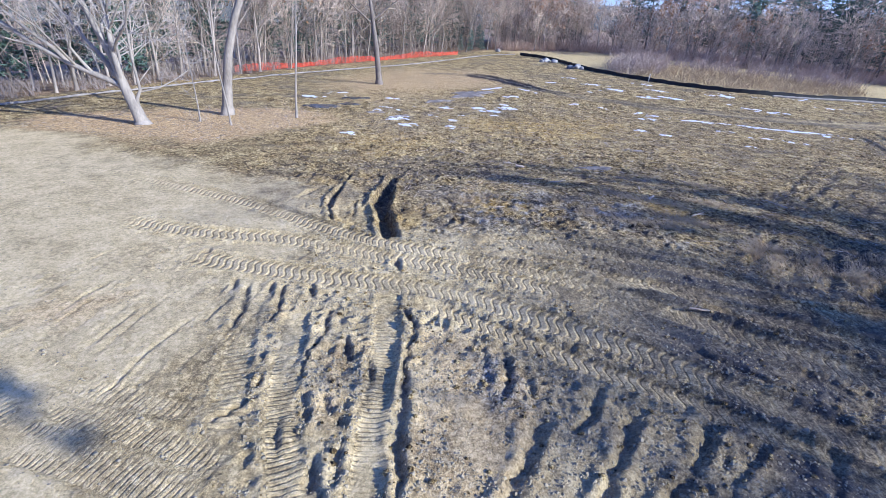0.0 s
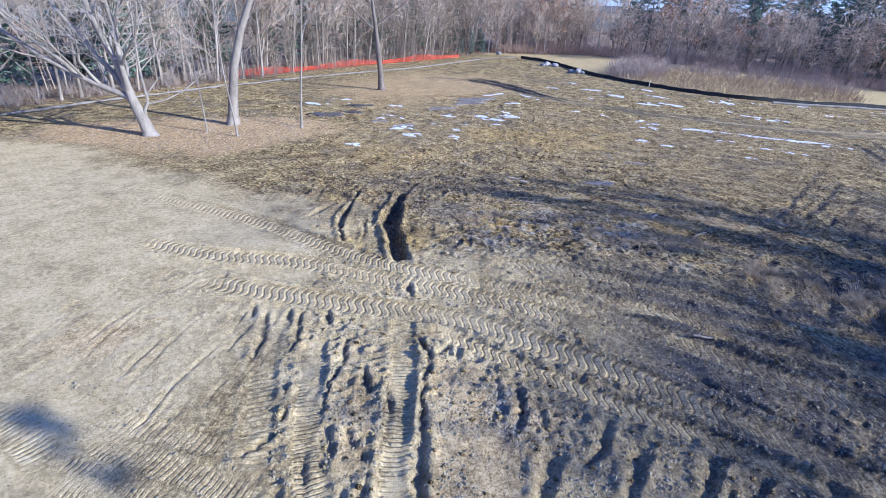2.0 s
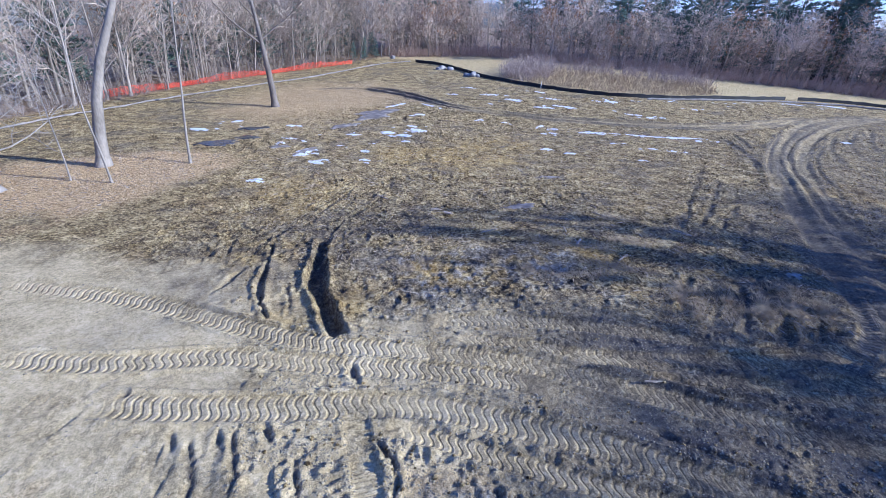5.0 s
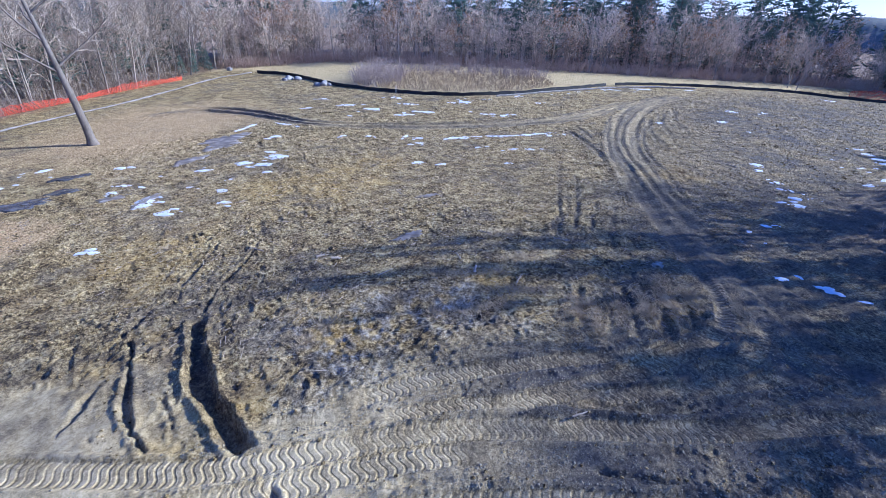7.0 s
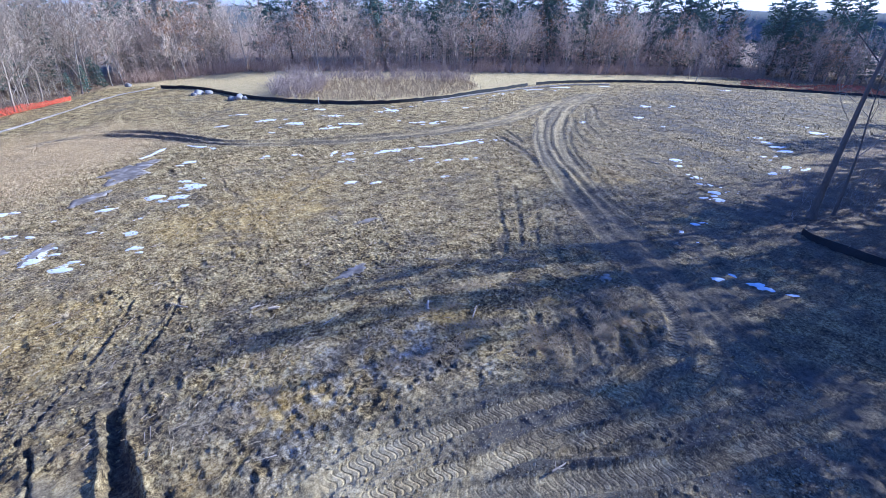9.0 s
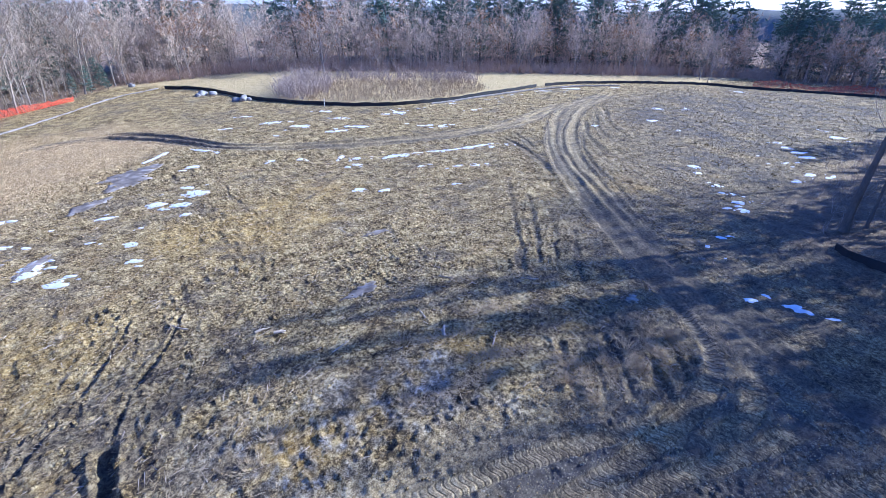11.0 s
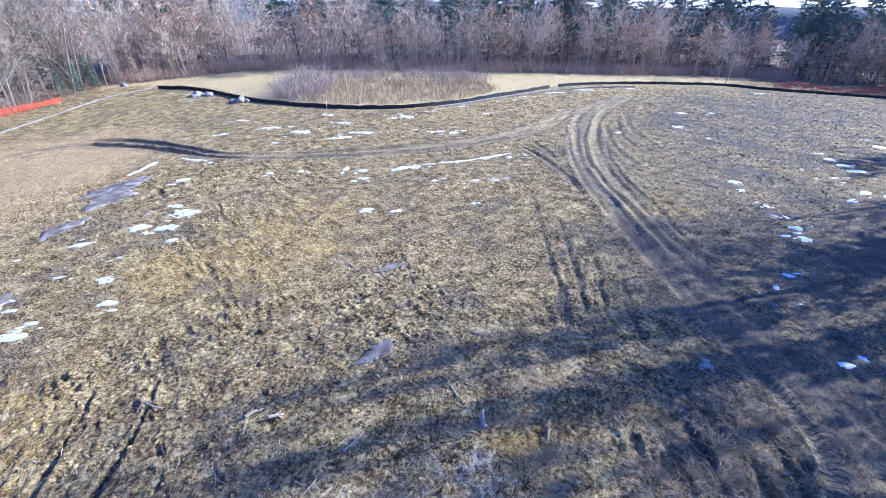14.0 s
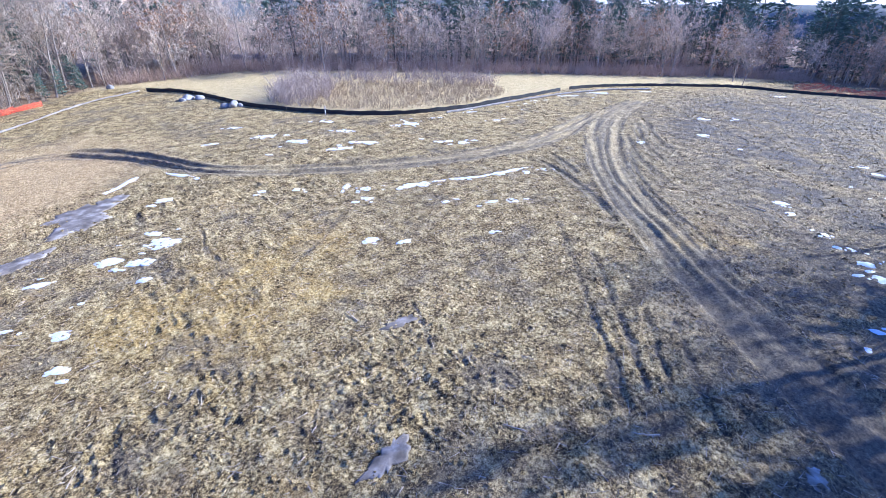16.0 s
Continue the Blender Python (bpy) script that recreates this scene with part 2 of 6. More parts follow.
# low knolls and hollows: centre, spread, height
SWELLS = [(8.5, 15.5, 6, 0.41), (20, 7, 6, -0.51), (-1, 34, 7, -0.28), (17, 40, 6, -0.25), (36, 13, 7, -0.41), (28, 21, 4, 0.35), (30, 34, 5, -0.14), (4, 58, 9, -0.29), (20, 19, 5, 0.14)]


def along(x, y, pts, reach):
    """For every place within reach of the line pts: its index, its side distance and its way along."""
    pts = np.array(pts, float)
    # round the corners
    for _ in range(2):
        q = 0.75 * pts[:-1] + 0.25 * pts[1:]
        r = 0.25 * pts[:-1] + 0.75 * pts[1:]
        pts = np.vstack([pts[:1], np.stack([q, r], 1).reshape(-1, 2), pts[-1:]])
    lo, hi = pts.min(0) - reach, pts.max(0) + reach
    idx = np.nonzero((x > lo[0]) & (x < hi[0]) & (y > lo[1]) & (y < hi[1]))[0]
    px, py = x[idx], y[idx]
    best = np.full(len(idx), 1e9)
    side, way = np.zeros(len(idx)), np.zeros(len(idx))
    start = 0.0
    for a, b in zip(pts[:-1], pts[1:]):
        d = b - a
        n = float(np.hypot(*d))
        if n < 1e-6:
            continue
        d /= n
        t = np.clip((px - a[0]) * d[0] + (py - a[1]) * d[1], 0, n)
        ex, ey = px - a[0] - t * d[0], py - a[1] - t * d[1]
        dist = np.hypot(ex, ey)
        near = dist < best
        best[near] = dist[near]
        side[near] = (np.sign(d[0] * ey - d[1] * ex) * dist)[near]
        way[near] = (start + t)[near]
        start += n
    keep = best < reach
    return idx[keep], side[keep], way[keep], start


# tyre tracks with wavy lugs: line, half width, depth, pitch
TYRES_LONG = [
    ([(-11.5, 15.9), (-9, 14.9), (-6.1, 13.6), (-4.0, 12.2), (-1.85, 11.0), (0, 10.5), (1.6, 9.9), (3.0, 9.4), (4.2, 8.75), (5.3, 8.05), (6.4, 7.4), (7.3, 6.8), (8.6, 6.1), (11.1, 5.1), (13, 4)], 0.36, 0.06, 0.205),
    ([(-9.5, 11.9), (-7.1, 11.2), (-5.5, 11.1), (-4.1, 11.0), (-2.6, 10.5), (-1.1, 10.0), (0.5, 9.6), (2.0, 9.1), (3.3, 8.5)], 0.33, 0.05, 0.205),
    ([(-6.6, 9.9), (-5.3, 9.5), (-3.8, 9.2), (-2.35, 8.95), (-1.0, 8.75), (0.35, 8.5), (1.6, 7.95), (2.7, 7.35), (3.8, 6.8), (4.5, 6.3), (5.3, 5.7), (6.0, 5.3), (6.9, 4.6), (9, 3.1)], 0.38, 0.07, 0.205),
]
TYRES_SIDE = [
    ([(-0.4, 8.05), (0.35, 7.65), (1.5, 6.95), (2.45, 6.4), (3.35, 5.9), (4.2, 5.5), (4.9, 5.1), (6.4, 4.1)], 0.25, 0.05, 0.20),
    ([(1.2, 11.5), (2.2, 11.35), (3.3, 11.15), (4.7, 10.7), (6.3, 10.15), (7.85, 9.5), (9.15, 8.95), (10.6, 8.6)], 0.30, 0.045, 0.19),
    ([(1.4, 10.65), (2.5, 10.35), (3.6, 9.95), (4.65, 9.45), (5.7, 8.9), (6.6, 8.2), (7.3, 7.6), (8.3, 7.0)], 0.24, 0.045, 0.19),
    ([(4.2, 9.4), (5.5, 9.1), (6.8, 8.8), (8.35, 8.55), (10.2, 8.4), (12.0, 8.4), (14.0, 8.95), (15.4, 9.95), (16.6, 11.6)], 0.34, 0.05, 0.205),
    ([(6.2, 8.6), (7.4, 8.1), (8.6, 7.6), (10.4, 6.9), (12.6, 6.2)], 0.30, 0.05, 0.205),
]
TYRES_BEND = [
    ([(9.6, 7.8), (11.2, 7.3), (12.9, 7.4), (14.2, 8.0)], 0.34, 0.04, 0.20),
]
TYRES = TYRES_LONG + TYRES_SIDE + TYRES_BEND
# crawler tracks with straight cleats
CLEATS_NEAR = [
    ([(-1.1, 8.6), (-0.9, 6.7), (-0.9, 5.2), (-0.8, 4.3), (-0.8, 3.4), (-0.7, 1.8)], 0.27, 0.040, 0.088),
    ([(-2.9, 7.4), (-2.5, 5.6), (-2.3, 4.7), (-1.95, 3.9), (-1.7, 3.4), (-1.4, 2)], 0.27, 0.040, 0.088),
    ([(-4.0, 8.2), (-3.9, 7.2), (-3.45, 5.9), (-3.1, 4.8), (-2.9, 4.0)], 0.28, 0.028, 0.12),
    ([(-6.6, 5.2), (-5.5, 4.7), (-4.4, 4.3), (-3.4, 4.0), (-2.5, 3.8)], 0.30, 0.038, 0.10),
    ([(-6.6, 4.2), (-5.4, 4.0), (-4.2, 3.7), (-3.2, 3.4), (-2.4, 3.0)], 0.34, 0.038, 0.10),
    ([(-7.2, 5.7), (-5.5, 5.1), (-4.3, 4.8), (-3.3, 4.6)], 0.22, 0.028, 0.11),
    ([(-1.1, 12.0), (-0.2, 11.65), (0.7, 11.3)], 0.24, 0.05, 0.095),
    ([(-3.5, 13.3), (-2.8, 12.7)], 0.26, 0.04, 0.10),
]
CLEATS_FAR = [
    ([(0.5, 5.1), (1.4, 4.6)], 0.24, 0.03, 0.12),
    ([(0.5, 4.5), (1.1, 4.1)], 0.28, 0.03, 0.12),
    ([(-9.6, 6.0), (-8.4, 5.3), (-7.0, 4.9), (-5.8, 4.2)], 0.34, 0.028, 0.11),
]
CLEATS = CLEATS_NEAR + CLEATS_FAR


def fan(curves, count):
    """Scraped lines that spread evenly between neighbouring curves."""
    out = []
    for a, b in zip(curves[:-1], curves[1:]):
        for k in range(count):
            w = (k + 0.5 * random.random()) / count
            out.append([(p[0] * (1 - w) + q[0] * w, p[1] * (1 - w) + q[1] * w) for p, q in zip(a, b)])
    return out


# faint scrapes that swing over the level clay
SCRAPES = fan([[(-3.7, 8.3), (-3.7, 6.6), (-3.8, 5.4), (-3.9, 4.6)], [(-4.1, 8.6), (-4.3, 6.9), (-4.4, 5.6), (-4.6, 4.7)], [(-4.8, 8.8), (-5.1, 6.9), (-5.2, 5.6), (-5.3, 4.7)], [(-6.1, 9.2), (-6.4, 7.9), (-6.3, 6.5), (-6.4, 5.4)], [(-7.2, 10.4), (-7.7, 8.8), (-7.6, 6.9), (-7.8, 5.6)], [(-8.6, 11.0), (-9.4, 9.4), (-9.6, 7.6), (-9.9, 6)]], 4)
SCRAPES += fan([[(-15.2, 14.2), (-12.5, 14.0), (-10.0, 14.0), (-6.5, 12.9)], [(-13.9, 13.5), (-10.2, 12.6), (-7.4, 11.6), (-5.3, 11.4)], [(-12.2, 11.2), (-10.2, 10.6), (-8.0, 10.5), (-5.6, 10.2)]], 4)
# open ruts: line, half width, depth
RUTS_CRAWLER = [
    ([(-0.75, 7.9), (-0.4, 7.2), (-0.5, 6.4), (-0.5, 5.8), (-0.4, 5.0), (-0.4, 4.2), (-0.3, 3.5), (-0.2, 2.2)], 0.105, 0.130),
    ([(-2.2, 7.7), (-2.2, 6.8), (-2.3, 6.1), (-2.2, 5.5)], 0.105, 0.130),
    ([(-2.1, 5.5), (-2.0, 4.9), (-1.8, 4.4)], 0.07, 0.101),
    ([(-1.6, 4.1), (-1.4, 3.4), (-1.3, 2.6)], 0.09, 0.108),
    ([(-3.5, 8.6), (-3.3, 7.3), (-3.3, 6.7)], 0.075, 0.108),
    ([(-3.8, 8.8), (-3.6, 7.7)], 0.06, 0.086),
    ([(-3.1, 6.3), (-2.9, 5.6), (-2.9, 5.1)], 0.075, 0.101),
    ([(-2.9, 8.7), (-2.7, 7.95)], 0.15, 0.144),
    ([(-1.7, 6.8), (-1.5, 5.9)], 0.075, 0.101),
    ([(-1.2, 6.4), (-1.1, 5.7)], 0.06, 0.086),
    ([(-1.8, 5.3), (-1.5, 4.7), (-1.2, 4.5), (-1.0, 5.2), (-1.1, 6.0)], 0.06, 0.086),
]
RUTS_NEAR = [
    ([(-1.2, 4.5), (-1.25, 3.9), (-1.2, 3.2)], 0.055, 0.078),
    ([(-2.3, 4.7), (-2.1, 3.9)], 0.07, 0.085),
    ([(-1.1, 10.2), (-1.0, 9.3)], 0.15, 0.130),
    ([(-3.1, 10.3), (-2.6, 10.1)], 0.10, 0.104),
    ([(1.3, 6.5), (1.4, 5.9), (1.1, 5.3)], 0.15, 0.130),
    ([(1.9, 5.1), (1.3, 4.0), (0.9, 3.3)], 0.28, 0.143),
    ([(2.9, 5.7), (2.6, 5.0), (2.1, 4.7)], 0.17, 0.143),
    ([(3.4, 5.2), (2.9, 4.5), (2.4, 3.8), (2.1, 3.0)], 0.24, 0.156),
    ([(4.75, 5.2), (3.8, 4.2), (3.3, 3.7), (2.8, 2.9)], 0.24, 0.143),
    ([(5.4, 4.8), (4.5, 4.2), (4.0, 3.7), (3.5, 3.0)], 0.18, 0.111),
    ([(6.3, 4.7), (5.5, 3.8), (5.0, 3.0)], 0.20, 0.111),
    ([(6.4, 8.4), (6.9, 7.9), (7.5, 7.4)], 0.15, 0.091),
]
RUTS_TRENCH = [
    ([(5.0, 7.0), (5.7, 6.3), (6.3, 5.8)], 0.15, 0.112),
    ([(8.0, 7.5), (9.1, 6.9)], 0.14, 0.104),
    ([(-6.0, 10.25), (-6.0, 9.9)], 0.09, 0.096),
    ([(-4.7, 8.8), (-4.5, 8.1)], 0.055, 0.080),
    ([(-4.3, 8.6), (-4.0, 7.2), (-4.0, 6.5)], 0.06, 0.088),
    ([(-2.6, 5.2), (-3.0, 4.8), (-3.5, 4.4)], 0.06, 0.096),
    # the two trenches beside the tracks, and the furrows that lead to them
    ([(-1.8, 17.9), (-2.1, 16.6), (-2.1, 14.8), (-1.9, 13.4), (-1.6, 12.0), (-1.35, 11.3)], 0.320, 0.360),
    ([(-3.8, 17.8), (-3.8, 15.9), (-3.8, 14.4), (-3.6, 13.1), (-3.4, 12.4)], 0.12, 0.208),
    ([(1.1, 23.4), (0.6, 22.3), (-0.0, 21.0), (-0.9, 19.8), (-1.4, 18.9), (-1.8, 17.9)], 0.14, 0.136),
    ([(-0.5, 24.3), (-1.1, 22.9), (-1.8, 21.3), (-2.6, 20.0), (-3.4, 19.0), (-4.1, 17.9)], 0.14, 0.120),
]
RUTS_FIELD = [
    ([(-0.5, 22.3), (-1.4, 20.3), (-2.0, 19.4)], 0.10, 0.061),
    ([(-2.4, 22.3), (-3.3, 20.7), (-4.2, 19.6)], 0.10, 0.055),
    ([(-5.5, 20.1), (-4.9, 19.1), (-4.3, 18.3)], 0.10, 0.077),
    ([(-1.3, 13.9), (-1.3, 13.4)], 0.17, 0.132),
    ([(-3.0, 14.4), (-2.8, 12.7)], 0.11, 0.110),
    ([(-4.5, 15.6), (-5.1, 14.4), (-5.3, 14.0)], 0.09, 0.083),
    ([(-4.6, 13.8), (-4.4, 13.4)], 0.13, 0.099),
    # wheel ruts that cross the middle of the field
    ([(22.9, 26.5), (18.3, 21.8), (15.6, 19.0), (13.4, 16.9), (12.2, 15.9)], 0.25, 0.090),
    ([(21.0, 23.0), (19.1, 21.1), (16.3, 18.4), (14.1, 16.4)], 0.25, 0.090),
    ([(19.6, 20.2), (18.0, 18.6), (14.7, 16.0)], 0.25, 0.090),
    ([(18.8, 18.0), (15.5, 15.4), (14.2, 14.2)], 0.25, 0.090),
    ([(10.5, 12.6), (9.4, 11.6), (8.5, 10.5)], 0.27, 0.140),
]
RUTS_FAR = [
    ([(11.0, 11.9), (10.2, 11.0), (9.2, 9.9)], 0.27, 0.140),
    ([(11.9, 11.8), (10.8, 10.5), (9.9, 9.4)], 0.27, 0.140),
    ([(13.4, 11.4), (12.0, 10.1), (10.6, 9.0)], 0.27, 0.140),
    ([(13.9, 10.6), (12.6, 9.5), (11.9, 8.9)], 0.27, 0.140),
    ([(16.3, 36.3), (14.4, 36.2), (12.6, 34.0), (10.2, 32.2), (8.9, 31.2)], 0.22, 0.072),
    ([(7.2, 38.9), (6.6, 36.3), (7.0, 34.1)], 0.20, 0.084),
    ([(11.8, 25.3), (10.6, 22.5)], 0.16, 0.060),
    ([(9.5, 27.6), (10.5, 26.0)], 0.22, 0.078),
]
RUTS = RUTS_CRAWLER + RUTS_NEAR + RUTS_TRENCH + RUTS_FIELD + RUTS_FAR
# haul roads far off: line, half width of one wheel rut, depth
ROADS_HAUL = [
    ([(-4.7, 60.3), (-0.8, 62.5), (2.6, 61.2), (6.5, 56.2), (8.7, 51.5), (10.3, 48.7), (13.9, 45.5), (17.9, 42.8), (22.1, 40.4), (26.9, 38.5), (33.2, 37.4), (39.1, 38.0), (46.5, 40.7), (55.7, 43.0), (62.7, 43.9)], 0.42, 0.110),
    ([(1.4, 63.5), (4.4, 61.3), (7.2, 57.7), (8.7, 53.4), (10.6, 49.6), (13.5, 46.9), (18.4, 43.9), (22.9, 41.6), (28.1, 39.9), (34.9, 38.9), (41.6, 40.1), (49.8, 42.3)], 0.40, 0.110),
    ([(62.7, 43.9), (51.0, 41.5), (43.4, 38.1), (37.0, 33.8), (31.8, 29.5), (27.1, 25.0), (23.8, 21.3), (21.0, 17.8), (18.8, 14.8), (17.0, 12.6), (15.8, 10.7), (14.6, 9.3), (13.1, 8.4), (11.5, 7.8)], 0.5, 0.070),
]
ROADS_TURN = [
    ([(64.4, 43.1), (52.3, 39.9), (44.1, 36.0), (37.7, 31.9), (32.5, 27.8), (27.7, 23.4), (23.8, 19.1), (21.6, 16.0), (19.8, 13.1), (17.9, 10.7), (16.8, 9.0), (15.8, 7.7), (15.0, 6.8), (14.4, 4.5)], 0.5, 0.070),
    ([(46, 37.8), (39.8, 34.4), (34.0, 30.1), (28.2, 24.8), (25.2, 21.2), (22.4, 17.6), (20.7, 15.0)], 0.17, 0.110),
    ([(39.9, 36.6), (34.4, 32.2), (29.4, 27.7), (25.6, 24.0), (22.4, 20.4)], 0.13, 0.080),
    ([(41.5, 33.2), (35.6, 29.2), (30.0, 24.4), (25.2, 18.8), (22.6, 15.8)], 0.13, 0.075),
    ([(45.0, 35.4), (38.9, 31.1), (35.7, 27.6), (34.2, 25.4)], 0.30, 0.090),
    ([(52.6, 37.7), (44.9, 32.3), (41.9, 28.8)], 0.34, 0.090),
    ([(49.5, 37.0), (42.0, 31.8), (38.6, 28.0), (37.6, 26)], 0.22, 0.080),
]
ROADS_SIDE = [
    ([(0.5, 62.8), (2.6, 61.4), (6.5, 56.4), (8.7, 51.7), (10.4, 48.9), (12, 47.2)], 0.24, 0.200),
    ([(2.0, 63.2), (4.4, 61.4), (7.2, 57.9), (8.8, 53.6), (10.8, 50)], 0.22, 0.180),
    ([(31.7, 35.6), (30.0, 31.1), (27.8, 27.5), (25.1, 24.2)], 0.22, 0.080),
    ([(33.9, 36.2), (32.3, 33.0), (30.2, 30.0)], 0.2, 0.070),
    ([(23.8, 18.7), (22.7, 16.2), (21.4, 14.2)], 0.28, 0.065),
    ([(19.6, 10.8), (19.1, 9.9), (18.3, 8.6), (17.6, 7.2)], 0.22, 0.060),
    ([(21.5, 11.6), (20.3, 9.6), (19.0, 7.6)], 0.2, 0.050),
]
ROADS = ROADS_HAUL + ROADS_TURN + ROADS_SIDE
# the beaten bands that the ruts run in: line, half width
BANDS = [
    ([(-4.5, 61.3), (0.4, 63), (3.6, 61.2), (6.9, 57), (8.7, 52.5), (10.5, 49.2), (13.7, 46.2), (18.2, 43.3), (22.5, 41.0), (27.5, 39.2), (34.0, 38.1), (40.3, 39.0), (49, 41.6)], 1.35),
    ([(64, 43.5), (51.7, 40.7), (43.8, 37.0), (37.4, 32.9), (32.1, 28.6), (27.4, 24.2), (23.8, 20.2), (21.3, 16.9), (19.3, 13.9), (17.5, 11.6), (16.3, 9.8), (15.2, 8.5), (14.1, 7.4), (13.2, 5.5)], 1.45),
]


def inside(x, y, poly, soft):
    """1 inside the outline, falling to 0 over soft metres outside it."""
    poly = np.array(poly, float)
    x, y = np.asarray(x, float), np.asarray(y, float)
    best, odd = np.full(x.shape, 1e9), np.zeros(x.shape, bool)
    for a, b in zip(poly, np.roll(poly, -1, 0)):
        d = b - a
        t = np.clip(((x - a[0]) * d[0] + (y - a[1]) * d[1]) / (d @ d), 0, 1)
        best = np.minimum(best, np.hypot(x - a[0] - t * d[0], y - a[1] - t * d[1]))
        cross = ((a[1] > y) != (b[1] > y)) & (x < d[0] * (y - a[1]) / (d[1] if abs(d[1]) > 1e-9 else 1e-9) + a[0])
        odd ^= cross
    signed = np.where(odd, -best, best)
    return np.clip(0.5 - signed / (2 * soft), 0, 1)


CLAY_AREA = [(-40, 3), (-40, 20), (-22, 23.5), (-14, 20), (-8.5, 17), (-4.5, 15), (-2.5, 11.6), (-3, 8.6), (-3.4, 6), (-3, 2), (-10, -30), (-40, -30)]
CHIP_AREA = [(-24, 24), (-17, 22.4), (-12.5, 21.5), (-10.4, 24.1), (-8.0, 28.8), (-8.6, 32.5), (-13, 34), (-20, 31), (-25, 28)]
CHIP_AREA_FAR = [(-12, 47), (-5, 41), (-1, 45), (4.5, 51), (8, 57), (4, 66), (-6, 66), (-12, 56)]
MEADOW = [(13, 88), (18, 80), (19.6, 71), (24.5, 61.5), (31, 55.5), (41, 53), (58, 54), (78, 49.5), (96, 42), (140, 40), (140, 140), (-20, 140), (-20, 96), (9, 90)]
WOODS = [
    [(-37, -10), (-37, 18), (-34, 32), (-31, 42), (-27.5, 52), (-21, 64), (-11, 76), (0, 87), (8, 92.5), (26, 91), (44, 79), (60, 68), (82, 56), (100, 49), (113, 37), (120, 20), (123, -40), (700, -40), (700, 700), (-700, 700), (-700, -10)],
    [(27, 12), (34, 12.5), (60, 12), (90, 0), (90, -60), (18, -60), (22, -2), (25, 7)],
]
DARK_FAR = [(27, 19), (40, 29), (52, 38.5), (70, 42), (98, 36), (108, 12), (60, 11), (36, 12)]
LEAF_AREAS = [[(-0.2, 7), (1.2, 6.6), (2.2, 5.6), (1.4, 4), (0.6, 2.6), (-0.1, 2.6)], [(-1.9, 6.5), (-1.3, 6.8), (-1.2, 4.6), (-1.7, 4.9)], [(-8, 7.5), (-6.6, 7.9), (-6.9, 6.6), (-8, 6.6)]]
FROST_NEAR = [(0.6, 6.2), (1.3, 6.4), (1.5, 5.4), (0.9, 4.9)]
DULL_MUD = [(-7, 12.5), (-3.5, 12.2), (0, 13), (1.5, 17), (0.5, 22), (-4, 25), (-7, 21)]
SHADED_SOIL = [(6.5, 9.6), (8, 7), (11, 2), (40, 2), (40, 12), (31, 18), (24, 21), (19, 19), (15, 14), (11, 12.5)]
NEAR_CLAY = [(-3.5, 2), (-3.5, 9), (-2.5, 12), (2, 12), (6, 11), (11, 9.4), (14, 9.2), (16, 6), (16, 2)]
OCHRE_SPOTS = [(-3.3, 25.7, 1.6), (-2.0, 25.2, 1.3), (-4.6, 24.0, 1.8), (-2.6, 22.8, 1.2), (-3.4, 21.4, 1.0), (7.1, 32.4, 2.6), (3.3, 31.4, 2.4), (11.2, 33.1, 2.0), (5.4, 28.6, 2.4), (9.6, 29.2, 1.8), (25.6, 20.9, 1.0), (28.0, 20.3, 1.0), (26.8, 18.9, 1.1), (2.0, 15.2, 0.6),
               (2.0, 14.3, 0.8), (-4.2, 13.2, 0.9), (-2.6, 12.6, 0.8), (-5.4, 15.8, 1.2), (-1.0, 12.9, 0.5), (-2.9, 17.6, 0.5), (11.3, 12.6, 0.6), (8.0, 14.6, 0.9), (14.0, 8.9, 0.6)]
GRASS_RIDGES = [((11.4, 11.9), (9.7, 9.9)), ((13.9, 11.6), (12.3, 10.4)), ((14.0, 10.7), (13.1, 9.6)), ((9.8, 12.2), (8.9, 11.1)), ((11.8, 10.8), (11.0, 9.7)), ((10.0, 11.5), (8.8, 10.2)), ((13.2, 10.9), (11.6, 9.2)), ((15.6, 9.6), (14.4, 8.7))]
FROST_AREA = [(0.2, 12.6), (3, 12.4), (7, 11.6), (6.5, 14.5), (2.5, 16.5), (-0.6, 15.5)]


def axis(parts):
    out = []
    for a, b, step in parts:
        n = max(1, round((b - a) / step))
        out.append(a + (b - a) * np.arange(n) / n)
    return np.concatenate(out + [[parts[-1][1]]])


